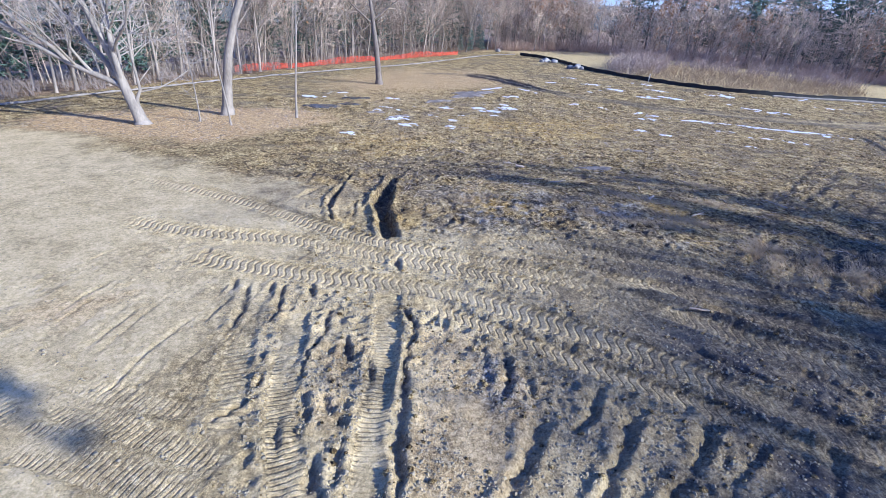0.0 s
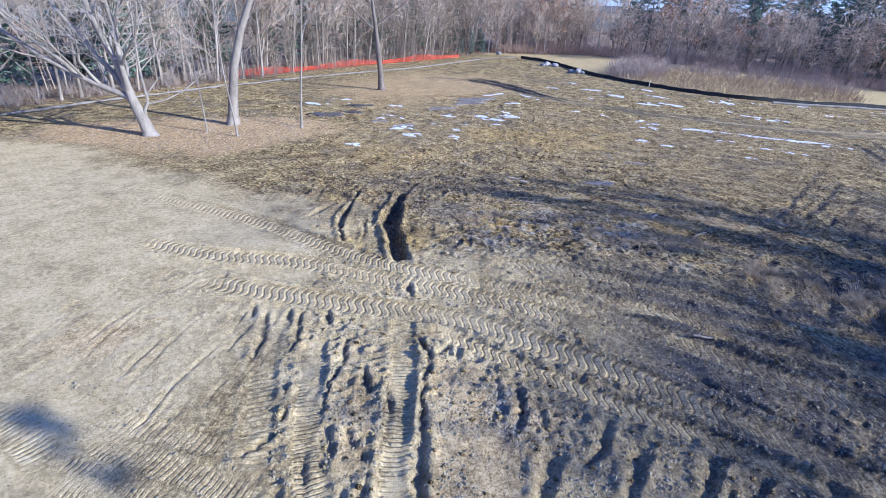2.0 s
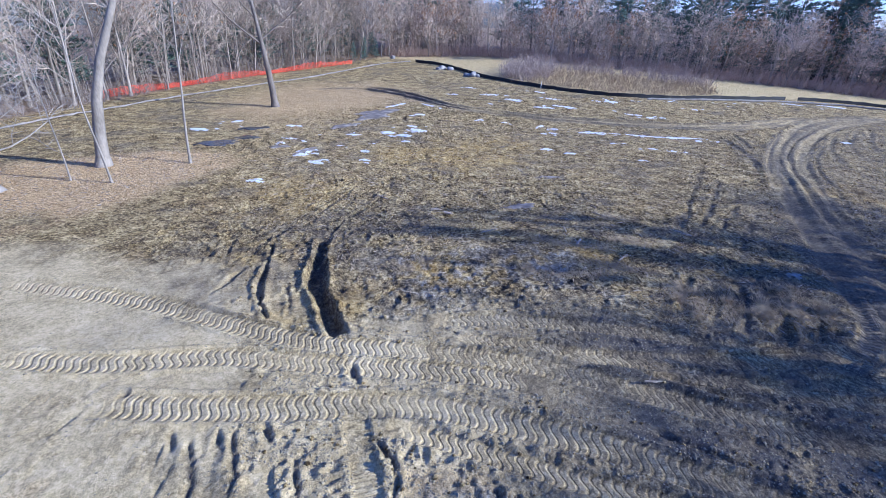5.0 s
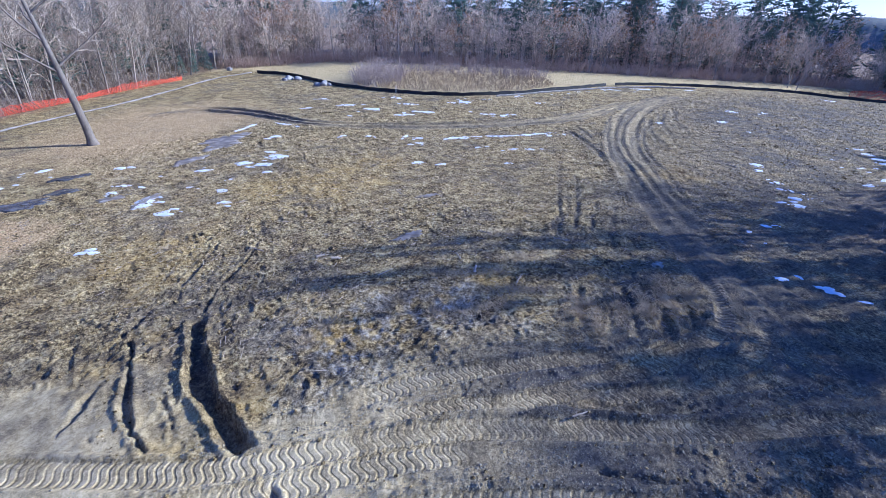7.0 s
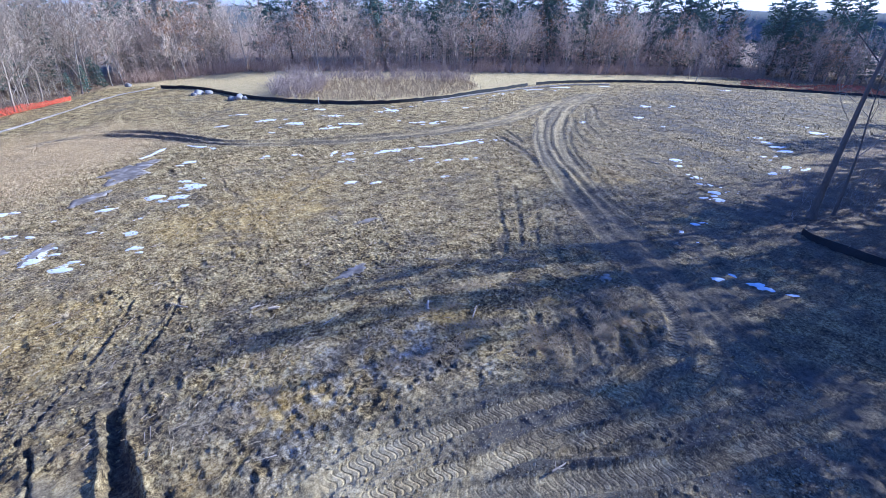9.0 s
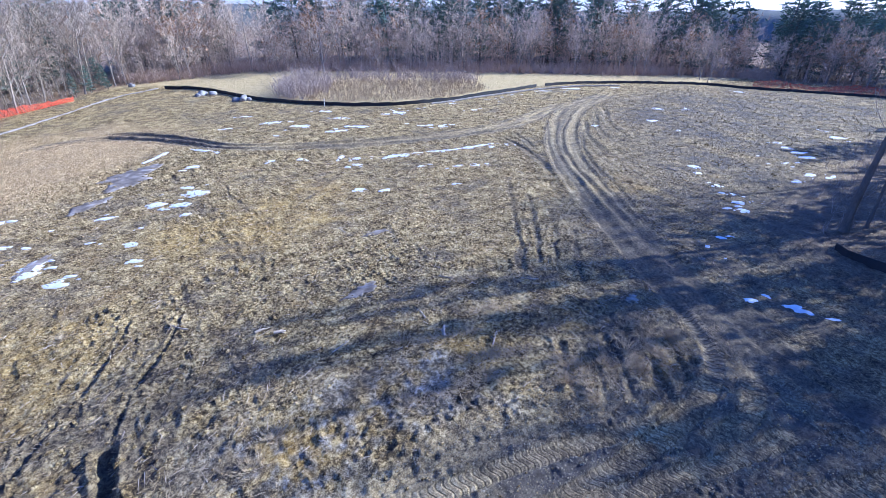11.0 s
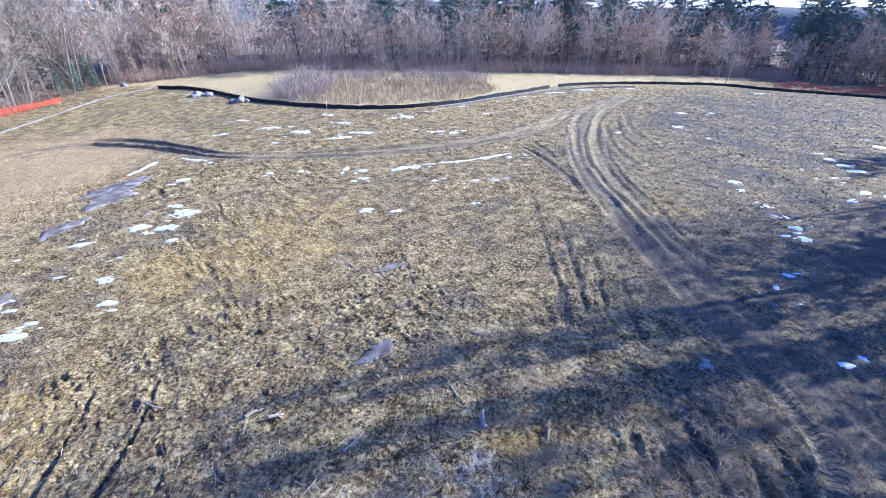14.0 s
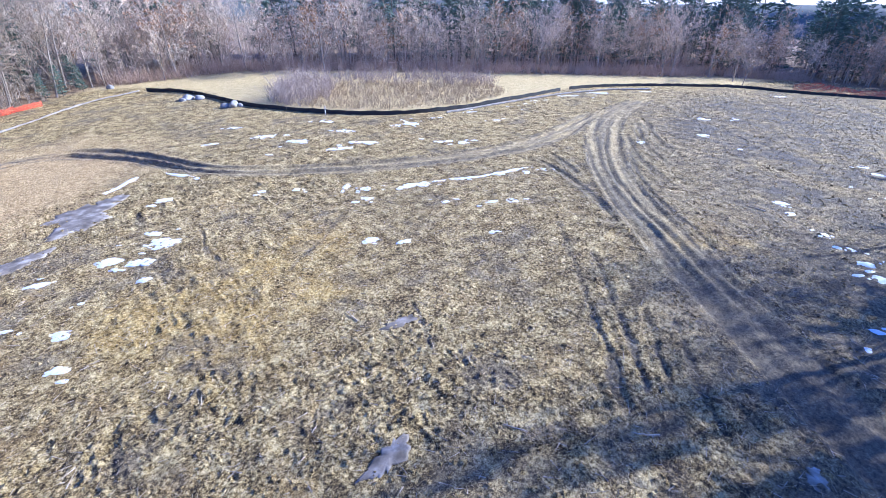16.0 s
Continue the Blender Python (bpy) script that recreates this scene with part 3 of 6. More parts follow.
def build_ground():
    xs = axis([(-1500, -300, 120), (-300, -80, 20), (-80, -34, 2.5), (-34, -9, 0.28), (-9, 12, 0.048), (12, 17, 0.085), (17, 34, 0.17), (34, 64, 0.3), (64, 80, 0.8), (80, 130, 2.0), (130, 330, 20), (330, 1700, 130)])
    ys = axis([(-1500, -200, 120), (-200, -20, 15), (-20, 2.6, 1.2), (2.6, 13.5, 0.046), (13.5, 26, 0.082), (26, 40, 0.17), (40, 50, 0.2), (50, 64, 0.24), (64, 88, 0.5), (88, 100, 1.0), (100, 300, 12), (300, 1800, 120)])
    gx, gy = np.meshgrid(xs, ys)
    shape = gx.shape
    x, y = gx.ravel(), gy.ravel()
    z = base_z(x, y)
    near = (np.abs(x) < 140) & (y > -30) & (y < 140)
    wob = 0.9 * vnoise(x * 0.5, y * 0.5, 5) + 0.5 * vnoise(x * 1.6, y * 1.6, 6)
    clay = inside(x + 2 * wob, y + 2 * wob, CLAY_AREA, 1.2) * np.clip(0.97 + 0.3 * vnoise(x * 0.7, y * 0.7, 67) + 0.4 * vnoise(x * 3.3, y * 3.3, 68), 0.5, 1)
    # clay fades towards +x: darker soil and wood shade in one colour
    clay = np.maximum(clay, inside(x + wob, y + wob, NEAR_CLAY, 0.7) * np.clip(0.78 + 0.5 * vnoise(x * 0.8, y * 0.8, 61) + 0.5 * vnoise(x * 3, y * 3, 62), 0.3, 1) * np.clip(1.1 - 0.12 * np.maximum(x + 0.5, 0), 0.1, 1))
    chips = np.maximum(inside(x + 2 * wob, y + 2 * wob, CHIP_AREA, 0.8), 0.7 * inside(x + 3 * wob, y + 3 * wob, CHIP_AREA_FAR, 3))
    for poly in LEAF_AREAS:
        chips = np.maximum(chips, 0.45 * inside(x + 0.5 * wob, y + 0.5 * wob, poly, 0.3))
    meadow = inside(x + wob, y + wob, MEADOW, 0.8)
    frost = 0.9 * np.maximum(inside(x + 1.5 * wob, y + 1.5 * wob, FROST_AREA, 1.0), inside(x + 0.3 * wob, y + 0.3 * wob, FROST_NEAR, 0.2)) * np.clip(0.62 + 1.5 * vnoise(x * 0.9, y * 0.9, 9) + 1.9 * vnoise(x * 4, y * 4, 10), 0, 1)
    # right side darker: dark mud, deepened with the wood's shade in its colour
    wet_shade = 0.66 * inside(x + 1.5 * wob, y + 1.5 * wob, SHADED_SOIL, 1.5) * np.clip(0.9 + 0.9 * vnoise(x * 0.8, y * 0.8, 65) + 0.7 * vnoise(x * 3, y * 3, 66), 0.2, 1.2)
    wet_shade = np.maximum(wet_shade, inside(x + wob, y + wob, NEAR_CLAY, 0.7) * np.clip(0.15 * (x + 0.2), 0, 0.85) * np.clip(0.9 + 0.8 * vnoise(x * 1.7, y * 1.7, 69), 0.3, 1.2))
    wet_shade = np.maximum(wet_shade, inside(x + 2 * wob, y + 2 * wob, DULL_MUD, 2.0) * np.clip(0.34 + 0.7 * vnoise(x * 0.6, y * 0.6, 81) + 0.6 * vnoise(x * 2.5, y * 2.5, 82), 0, 0.8))
    litter = np.maximum(inside(x + wob, y + wob, WOODS[0], 1.0), 0.7 * inside(x + 2 * wob, y + 2 * wob, WOODS[1], 1.5))
    # the far right of the field is darker, in uneven blotches
    wet_shade = np.maximum(wet_shade, 0.78 * inside(x + 4 * wob, y + 4 * wob, DARK_FAR, 6) * np.clip(0.85 + 0.9 * vnoise(x * 0.35, y * 0.35, 63) + 0.8 * vnoise(x * 1.5, y * 1.5, 64), 0.2, 1.2))
    ochre = 0.0 * x
    for cx, cy, r in OCHRE_SPOTS:
        ochre = np.maximum(ochre, np.exp(-((x + 1.2 * wob - cx) ** 2 + (y + 1.2 * wob - cy) ** 2) / (r * r)))
    for (ax, ay), (bx, by) in GRASS_RIDGES:
        i, u, s, n = along(x, y, [(ax, ay), ((ax + bx) / 2, (ay + by) / 2), (bx, by)], 0.5)
        ochre[i] = np.maximum(ochre[i], np.clip(1.3 - np.abs(u + 0.3 * wob[i]) / 0.28, 0, 1))
    ochre = np.clip(ochre * (1.05 + 1.2 * vnoise(x * 1.3, y * 1.3, 91) + 0.9 * vnoise(x * 4.1, y * 4.1, 92)), 0, 1)
    # churned clods: strong on the worked field, weak on the smooth clay
    lump = np.where(near, (1 - 0.86 * clay) * (1 - 0.6 * chips) * (1 - 0.7 * meadow), 0)
    def puff(size, seed):
        return (0.5 - np.abs(vnoise(x / size, y / size, seed))) ** 2 * 4
    rough = np.clip(0.75 + 1.1 * vnoise(x * 0.23, y * 0.23, 12), 0.3, 1.2)
    fine_ok = np.where((x > -9) & (x < 17) & (y < 26), 1.0, 0.25)
    mid_ok = np.where((x > -34) & (x < 34) & (y < 50), 1.0, 0.2)
    clod = rough * (0.09 * (vnoise(x * 0.9, y * 0.9, 1)) + (0.05 + 0.10 * np.clip((y - 24) / 12, 0, 1)) * (0.4 + 0.6 * mid_ok) * (puff(0.75, 2) - 0.5) * puff(1.4, 13) + 0.085 * mid_ok * (puff(0.31, 3) - 0.5) * (0.35 + puff(1.7, 16)) + 0.12 * fine_ok * (0.3 + puff(1.1, 15)) * vnoise(x * 6.4, y * 6.4, 4) + (0.06 + 0.06 * np.clip((y - 24) / 12, 0, 1)) * mid_ok * vnoise(x * 3.0, y * 3.0, 17))
    z += 0.76 * lump * clod + np.where(near, 0.05 * vnoise(x * 0.4, y * 0.4, 7) + 0.010 * fine_ok * vnoise(x * 9, y * 9, 8), 0)
    # crumbled clods between the tracks
    crumb = inside(x + wob, y + wob, NEAR_CLAY, 0.8) * np.clip(0.65 + 1.3 * vnoise(x * 0.7, y * 0.7, 71), 0.15, 1.1)
    crumb = np.maximum(crumb, 0.35 * clay * (np.abs(x) < 12) * (y < 13) * np.clip(0.3 + 2.0 * vnoise(x * 0.6, y * 0.6, 72), 0, 1))
    z += crumb * (0.055 * (puff(0.19, 73) - 0.55) + 0.062 * vnoise(x * 9.5, y * 9.5, 74))
    smooth = base_z(x, y)
    tread = np.zeros((len(x), 4))
    for pts, half, depth, pitch in TYRES:
        i, u, s, n = along(x, y, pts, half + 0.35)
        ends = np.clip(np.minimum(s, n - s) / 0.8, 0, 1)
        core = np.clip((half - np.abs(u)) / 0.05, 0, 1) * ends
        lug = np.sin(2 * np.pi * (s / pitch + 0.42 * np.sin(np.pi * u / half)))
        worn = np.clip(0.95 + 1.1 * vnoise(s * 0.6, u * 2, 21), 0.4, 1)
        floor = smooth[i] - depth * 0.7 + 0.013 * worn * lug + 0.12 * (z[i] - smooth[i])
        on = core > 0.02
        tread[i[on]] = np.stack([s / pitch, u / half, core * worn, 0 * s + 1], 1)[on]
        ridge = np.exp(-((np.abs(u) - half - 0.09) / 0.07) ** 2) * (0.05 + 0.10 * np.abs(vnoise(s * 3.1, u * 3, 22))) * ends
        z[i] = z[i] * (1 - core) + floor * core + ridge * (1 - core)
        clay[i] = np.maximum(clay[i], 0.7 * core * np.clip(0.95 - 0.09 * (x[i] + 1), 0.12, 1))
        ochre[i] *= 1 - core
        wet_shade[i] *= 1 - 0.45 * core
        frost[i] *= 1 - 0.8 * core
    for pts, half, depth, pitch in CLEATS:
        i, u, s, n = along(x, y, pts, half + 0.3)
        ends = np.clip(np.minimum(s, n - s) / 0.5, 0, 1)
        core = np.clip((half - np.abs(u)) / 0.05, 0, 1) * ends
        lug = np.clip(2 * np.sin(2 * np.pi * s / pitch + 3 * vnoise(s * 2, u * 2, 23)), -1, 1)
        floor = smooth[i] - depth * 0.8 + 0.008 * lug + 0.35 * (z[i] - smooth[i])
        on = core > 0.02
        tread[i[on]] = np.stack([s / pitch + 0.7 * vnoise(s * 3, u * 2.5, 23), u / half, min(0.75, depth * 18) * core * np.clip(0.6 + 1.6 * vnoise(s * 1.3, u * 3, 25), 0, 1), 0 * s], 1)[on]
        ridge = np.exp(-((np.abs(u) - half - 0.07) / 0.06) ** 2) * (0.03 + 0.09 * np.abs(vnoise(s * 4, u * 4, 24))) * ends * min(1, (depth / 0.06) ** 1.5)
        z[i] = z[i] * (1 - core) + floor * core + ridge * (1 - core)
        clay[i] = np.maximum(clay[i], 0.6 * core)
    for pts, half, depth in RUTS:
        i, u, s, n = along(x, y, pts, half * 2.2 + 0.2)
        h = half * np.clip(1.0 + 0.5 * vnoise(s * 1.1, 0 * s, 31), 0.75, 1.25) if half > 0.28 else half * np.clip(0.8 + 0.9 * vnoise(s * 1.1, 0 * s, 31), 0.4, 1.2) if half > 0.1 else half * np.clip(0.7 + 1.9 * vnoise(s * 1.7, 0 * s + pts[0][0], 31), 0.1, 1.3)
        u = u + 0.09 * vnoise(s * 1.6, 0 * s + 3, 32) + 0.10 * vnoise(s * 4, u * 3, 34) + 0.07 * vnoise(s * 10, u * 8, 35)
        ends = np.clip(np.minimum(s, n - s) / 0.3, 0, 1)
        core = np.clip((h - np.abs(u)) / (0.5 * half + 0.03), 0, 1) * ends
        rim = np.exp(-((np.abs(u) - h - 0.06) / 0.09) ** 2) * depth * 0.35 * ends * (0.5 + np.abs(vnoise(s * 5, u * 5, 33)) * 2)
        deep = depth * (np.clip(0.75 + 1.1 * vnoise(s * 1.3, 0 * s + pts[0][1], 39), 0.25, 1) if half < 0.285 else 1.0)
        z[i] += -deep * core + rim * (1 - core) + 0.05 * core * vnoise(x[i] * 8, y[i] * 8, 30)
        # floor darkened, so the shade inside each rut is in the colour
        wet_shade[i] = np.maximum(wet_shade[i], 0.68 * np.clip(1.5 * core, 0, 1) * np.clip(0.85 + 1.6 * vnoise(s * 0.9, u * 2 + pts[0][1], 29), 0.1, 1.2))
    for pts in SCRAPES:
        i, u, s, n = along(x, y, pts, 0.3)
        u = u + 0.3 * vnoise(s * 0.7, 0 * s + 3 * pts[0][0], 36) + 0.03 * vnoise(s * 8, u * 5, 37)
        run = np.clip(2.6 * vnoise(s * 0.8, 0 * s + 9 * pts[0][0], 38) + 0.12, 0, 1) * np.clip(np.minimum(s, n - s) / 0.4, 0, 1)
        z[i] += run * (0.014 * np.exp(-((u - 0.055) / 0.035) ** 2) - 0.03 * np.clip((0.05 - np.abs(u)) / 0.03, 0, 1))
    for pts, half in BANDS:
        i, u, s, n = along(x, y, pts, half + 0.8)
        ends = np.clip(np.minimum(s, n - s) / 3, 0, 1)
        core = np.clip((half + 0.5 * vnoise(s * 0.6, 0 * s, 46) - np.abs(u)) / 0.5, 0, 1) * ends
        z[i] = z[i] * (1 - 0.85 * core) + (smooth[i] - 0.03 + 0.10 * vnoise(u * 3.2 + 0.5 * vnoise(s * 0.3, 0 * s, 48), s * 0.10, 47) + 0.04 * vnoise(u * 7, s * 0.5, 49)) * 0.85 * core
        clay[i] = np.maximum(clay[i], np.clip(0.03 * (y[i] - 14), 0.04, 0.36) * core * np.clip(0.8 + 1.2 * vnoise(u * 3.2, s * 0.1, 47), 0.2, 1))
        wet_shade[i] = np.maximum(wet_shade[i], core * np.clip((21 - y[i]) / 4, 0, 0.8))
        wet_shade[i] = np.maximum(wet_shade[i], 0.75 * core * np.clip(0.15 - 2.4 * vnoise(u * 3.2 + 0.5 * vnoise(s * 0.3, 0 * s, 48), s * 0.10, 47), 0, 1))
    for pts, half, depth in ROADS:
        i, u, s, n = along(x, y, pts, half + 1.0)
        ends = np.clip(np.minimum(s, n - s) / 2, 0, 1)
        u = u + 0.16 * vnoise(s * 0.35, 0 * s + half, 40)
        core = np.clip((half - np.abs(u)) / min(0.2, 0.7 * half), 0, 1) * ends
        line = 0.16 * vnoise(u * 6, s * 0.15, 41) + 0.05 * vnoise(u * 3, s * 2, 42)
        rim = np.exp(-((np.abs(u) - half - 0.2) / 0.16) ** 2) * depth * 0.7 * ends * (0.4 + np.abs(vnoise(s * 1.5, u * 2, 43)) * 2)
        z[i] = z[i] * (1 - core) + (smooth[i] - depth + line) * core + rim * (1 - core)
        clay[i] = np.maximum(clay[i], np.clip(0.03 * (y[i] - 14), 0.04, 0.34) * core)
        wet_shade[i] = np.maximum(wet_shade[i], core * np.clip((22 - y[i]) / 4, 0, 0.8))
        # dark line beside each rut: its edge shadow put into the colour
        edge = np.exp(-((np.abs(u) - half - 0.05) / 0.16) ** 2) * ends
        wet_shade[i] = np.maximum(wet_shade[i], 0.9 * edge * np.clip(0.65 + 1.5 * vnoise(s * 0.5, u, 45), 0, 1))
        wet_shade[i] = np.maximum(wet_shade[i] * 1.0, 0.55 * ends * np.clip(vnoise(s * 0.9, u * 4, 44) * 3, 0, 1) * (np.abs(u) < half + 0.4))
    wet_shade = np.maximum(wet_shade, np.where(near & (meadow < 0.5), 0.55 * (1 - clay) * (1 - chips) * np.clip(2.4 * vnoise(x * 0.45, y * 0.45, 51) + 1.4 * vnoise(x * 1.9, y * 1.9, 52) - 0.25, 0, 1), 0))
    SHEET["xs"], SHEET["ys"], SHEET["z"] = xs, ys, z.reshape(shape)
    me = bpy.data.meshes.new("ground")
    nv, (ny, nx) = len(x), shape
    q = (np.arange(ny - 1)[:, None] * nx + np.arange(nx - 1)[None, :]).ravel()
    quads = np.stack([q, q + 1, q + nx + 1, q + nx], 1).astype(np.int32)
    me.vertices.add(nv)
    me.vertices.foreach_set("co", np.stack([x, y, z], 1).astype(np.float32).ravel())
    me.loops.add(quads.size)
    me.loops.foreach_set("vertex_index", quads.ravel())
    me.polygons.add(len(quads))
    me.polygons.foreach_set("loop_start", np.arange(0, quads.size, 4, dtype=np.int32))
    me.update(calc_edges=True)
    zero = np.zeros_like(x)
    for name, cols in (("kinds", (clay, chips, meadow)), ("kinds_b", (wet_shade, frost, litter)), ("kinds_c", (ochre, zero, zero))):
        at = me.attributes.new(name, "FLOAT_COLOR", "POINT")
        at.data.foreach_set("color", np.stack([*cols, zero + 1], 1).astype(np.float32).ravel())
    at = me.attributes.new("tread", "FLOAT_COLOR", "POINT")
    at.data.foreach_set("color", tread.astype(np.float32).ravel())
    me.materials.append(SOIL)
    me.shade_smooth()
    return tagged(new("ground", me), "churned brown mud field with tyre tracks, pale clay and wood chips", "ground", kind="structure")


SHEET = {}
ground = build_ground()


def gz(x, y):
    """The ground's height with its clods and ruts."""
    xs, ys, z = SHEET["xs"], SHEET["ys"], SHEET["z"]
    i = int(np.clip(np.searchsorted(xs, x) - 1, 0, len(xs) - 2))
    j = int(np.clip(np.searchsorted(ys, y) - 1, 0, len(ys) - 2))
    u, v = (x - xs[i]) / (xs[i + 1] - xs[i]), (y - ys[j]) / (ys[j + 1] - ys[j])
    return float((z[j, i] * (1 - u) + z[j, i + 1] * u) * (1 - v) + (z[j + 1, i] * (1 - u) + z[j + 1, i + 1] * u) * v)


# ---- mesh tools ----


class Buf:
    """Gathers vertices and faces of one mesh."""

    def __init__(self):
        self.v, self.f = [], []

    def tube(self, pts, radii, sides=6, cap=True):
        base = len(self.v)
        pts = [Vector(p) for p in pts]
        for k, (p, r) in enumerate(zip(pts, radii)):
            d = (pts[min(k + 1, len(pts) - 1)] - pts[max(k - 1, 0)]).normalized()
            side = d.cross(Vector((0.31, 0.77, 0.55))).normalized()
            up = d.cross(side)
            for j in range(sides):
                a = 2 * math.pi * j / sides
                self.v.append(p + r * (math.cos(a) * side + math.sin(a) * up))
        for k in range(len(pts) - 1):
            for j in range(sides):
                a, b = base + k * sides + j, base + k * sides + (j + 1) % sides
                self.f.append((a, b, b + sides, a + sides))
        if cap:
            self.f.append(tuple(base + (len(pts) - 1) * sides + j for j in range(sides)))

    def spike(self, a, b, r):
        """A thin three-sided twig that runs to a point."""
        a, b = Vector(a), Vector(b)
        d = (b - a).normalized()
        side = d.cross(Vector((0.31, 0.77, 0.55))).normalized()
        up, n = d.cross(side), len(self.v)
        for j in range(3):
            g = 2.0944 * j
            self.v.append(a + r * (math.cos(g) * side + math.sin(g) * up))
        self.v.append(b)
        self.f += [(n, n + 1, n + 3), (n + 1, n + 2, n + 3), (n + 2, n, n + 3)]

    def box(self, c, size, turn=0.0):
        n = len(self.v)
        ca, sa = math.cos(turn), math.sin(turn)
        for dz in (-0.5, 0.5):
            for dx, dy in ((-0.5, -0.5), (0.5, -0.5), (0.5, 0.5), (-0.5, 0.5)):
                px, py = dx * size[0], dy * size[1]
                self.v.append(Vector((c[0] + px * ca - py * sa, c[1] + px * sa + py * ca, c[2] + dz * size[2])))
        self.f += [(n, n + 3, n + 2, n + 1), (n + 4, n + 5, n + 6, n + 7), *((n + i, n + (i + 1) % 4, n + 4 + (i + 1) % 4, n + 4 + i) for i in range(4))]

    def mesh(self, name, material, smooth=False):
        me = bpy.data.meshes.new(name)
        me.from_pydata([tuple(p) for p in self.v], [], self.f)
        me.materials.append(material)
        if smooth:
            me.shade_smooth()
        return me


def part(name, buf, material, parent, label="", smooth=False):
    ob = new(name, buf.mesh(name, material, smooth))
    ob.parent = parent
    return tagged(ob, label)


def thing(name, label, category, group="", at=(0, 0, 0), turn=0.0):
    ob = new(name)
    ob.matrix_basis = pose(*at, 0, 0, turn)
    return tagged(ob, label, category, group)


# ---- trees ----


def wander(rng, start, way, length, bend, steps, lift=0.0):
    pts, p, d = [Vector(start)], Vector(start), Vector(way).normalized()
    for _ in range(steps):
        d = (d + Vector((rng.gauss(0, bend), rng.gauss(0, bend), rng.gauss(0, bend) + lift))).normalized()
        p = p + d * (length / steps)
        pts.append(p.copy())
    return pts


def grow(rng, wood, fine, pts, r0, r1, depth, twigs, lift, sides, first=0.35, kids=6, spread=0.9, twig_r=0.012, leaf=None):
    """One stem with its boughs; the thin ends go into the buffer fine."""
    n = len(pts) - 1
    radii = [r0 + (r1 - r0) * (k / n) ** 0.8 for k in range(n + 1)]
    (wood if depth > 0 else fine).tube(pts, radii, sides, cap=False)
    length = sum((pts[k + 1] - pts[k]).length for k in range(n))
    for c in range(kids if depth > 0 else twigs):
        f = first + (0.98 - first) * (c + rng.random()) / (kids if depth > 0 else twigs)
        k = min(int(f * n), n - 1)
        w = f * n - k
        p = pts[k].lerp(pts[k + 1], w)
        d = (pts[k + 1] - pts[k]).normalized()
        out = Vector((rng.gauss(0, 1), rng.gauss(0, 1), rng.gauss(0, 0.5)))
        out = (out - out.dot(d) * d).normalized()
        way = (d * (1 - 0.45 * spread) + out * spread + Vector((0, 0, lift))).normalized()
        if depth > 0:
            ln = length * (0.62 - 0.36 * f) * rng.uniform(0.75, 1.25)
            rr = max(radii[k] * rng.uniform(0.38, 0.6), 0.014)
            grow(rng, wood, fine, wander(rng, p, way, ln, 0.16, 4 if depth > 1 else 2 if twig_r > 0.04 else 3, 0.05), rr, rr * 0.3, depth - 1, twigs, lift, max(3, sides - 2), 0.25,
                 max(3, kids - 1), spread, twig_r, leaf)
        else:
            ln = max(0.35, length * rng.uniform(0.35, 0.75))
            tip = p + way * ln
            fine.spike(p, tip, twig_r)
            if leaf is not None and rng.random() < 0.7:
                leaf.spike(tip - way * 0.1 + Vector((0.05, 0, 0)), tip + Vector((rng.gauss(0, 0.15), rng.gauss(0, 0.15), -0.22)), 0.13)


def bare_tree(seed, height, r,  lean=(0, 0), bend=0.05, kids=7, first=0.35, twigs=5, depth=2, lift=0.25, bark=None, twig=None, name="bare_tree", label="", leaves=False, twig_r=0.014, forks=(), spread=0.9, path=None, limbs=()):
    rng = random.Random(seed)
    wood, fine, leaf = Buf(), Buf(), Buf() if leaves else None
    pts = wander(rng, (0, 0, -0.15), (lean[0], lean[1], 1), height, bend, 8, 0.02)
    if path:
        pts = [Vector(p) for p in path]
    flare = [pts[0], pts[0].lerp(pts[1], 0.35)]
    wood.tube(flare, [r * 1.4, r * 1.02], 8, cap=False)
    grow(rng, wood, fine, pts, r, r * 0.15, depth, twigs, lift, 8, first, kids, spread, twig_r, leaf)
    for fx, fy, fz, ln, rr, start in forks:
        k = start
        stem = wander(rng, pts[k], (fx, fy, fz), ln, 0.07, 6, 0.04)
        grow(rng, wood, fine, stem, rr, rr * 0.2, depth, twigs, lift, 7, 0.1 if len(forks) == 3 else 0.3, kids, spread, twig_r, leaf)
    for stem, rr in limbs:
        line = [Vector(p) for p in stem]
        fine_line = [line[0]]
        for a, b in zip(line[:-1], line[1:]):
            fine_line += [a.lerp(b, 0.5) + Vector((rng.gauss(0, 0.08), rng.gauss(0, 0.08), rng.gauss(0, 0.08))), b]
        grow(rng, wood, fine, fine_line, rr, rr * 0.25, depth, twigs, lift, 7, 0.25, kids, spread, twig_r, leaf)
    ob = thing(name, label, "tree")
    part("trunk", wood, bark or GREY_BARK, ob, smooth=True)
    part("crown", fine, twig or TWIG, ob)
    if leaves:
        part("withered_leaves", leaf, BROWN_LEAF, ob, "withered brown leaves")
    return ob


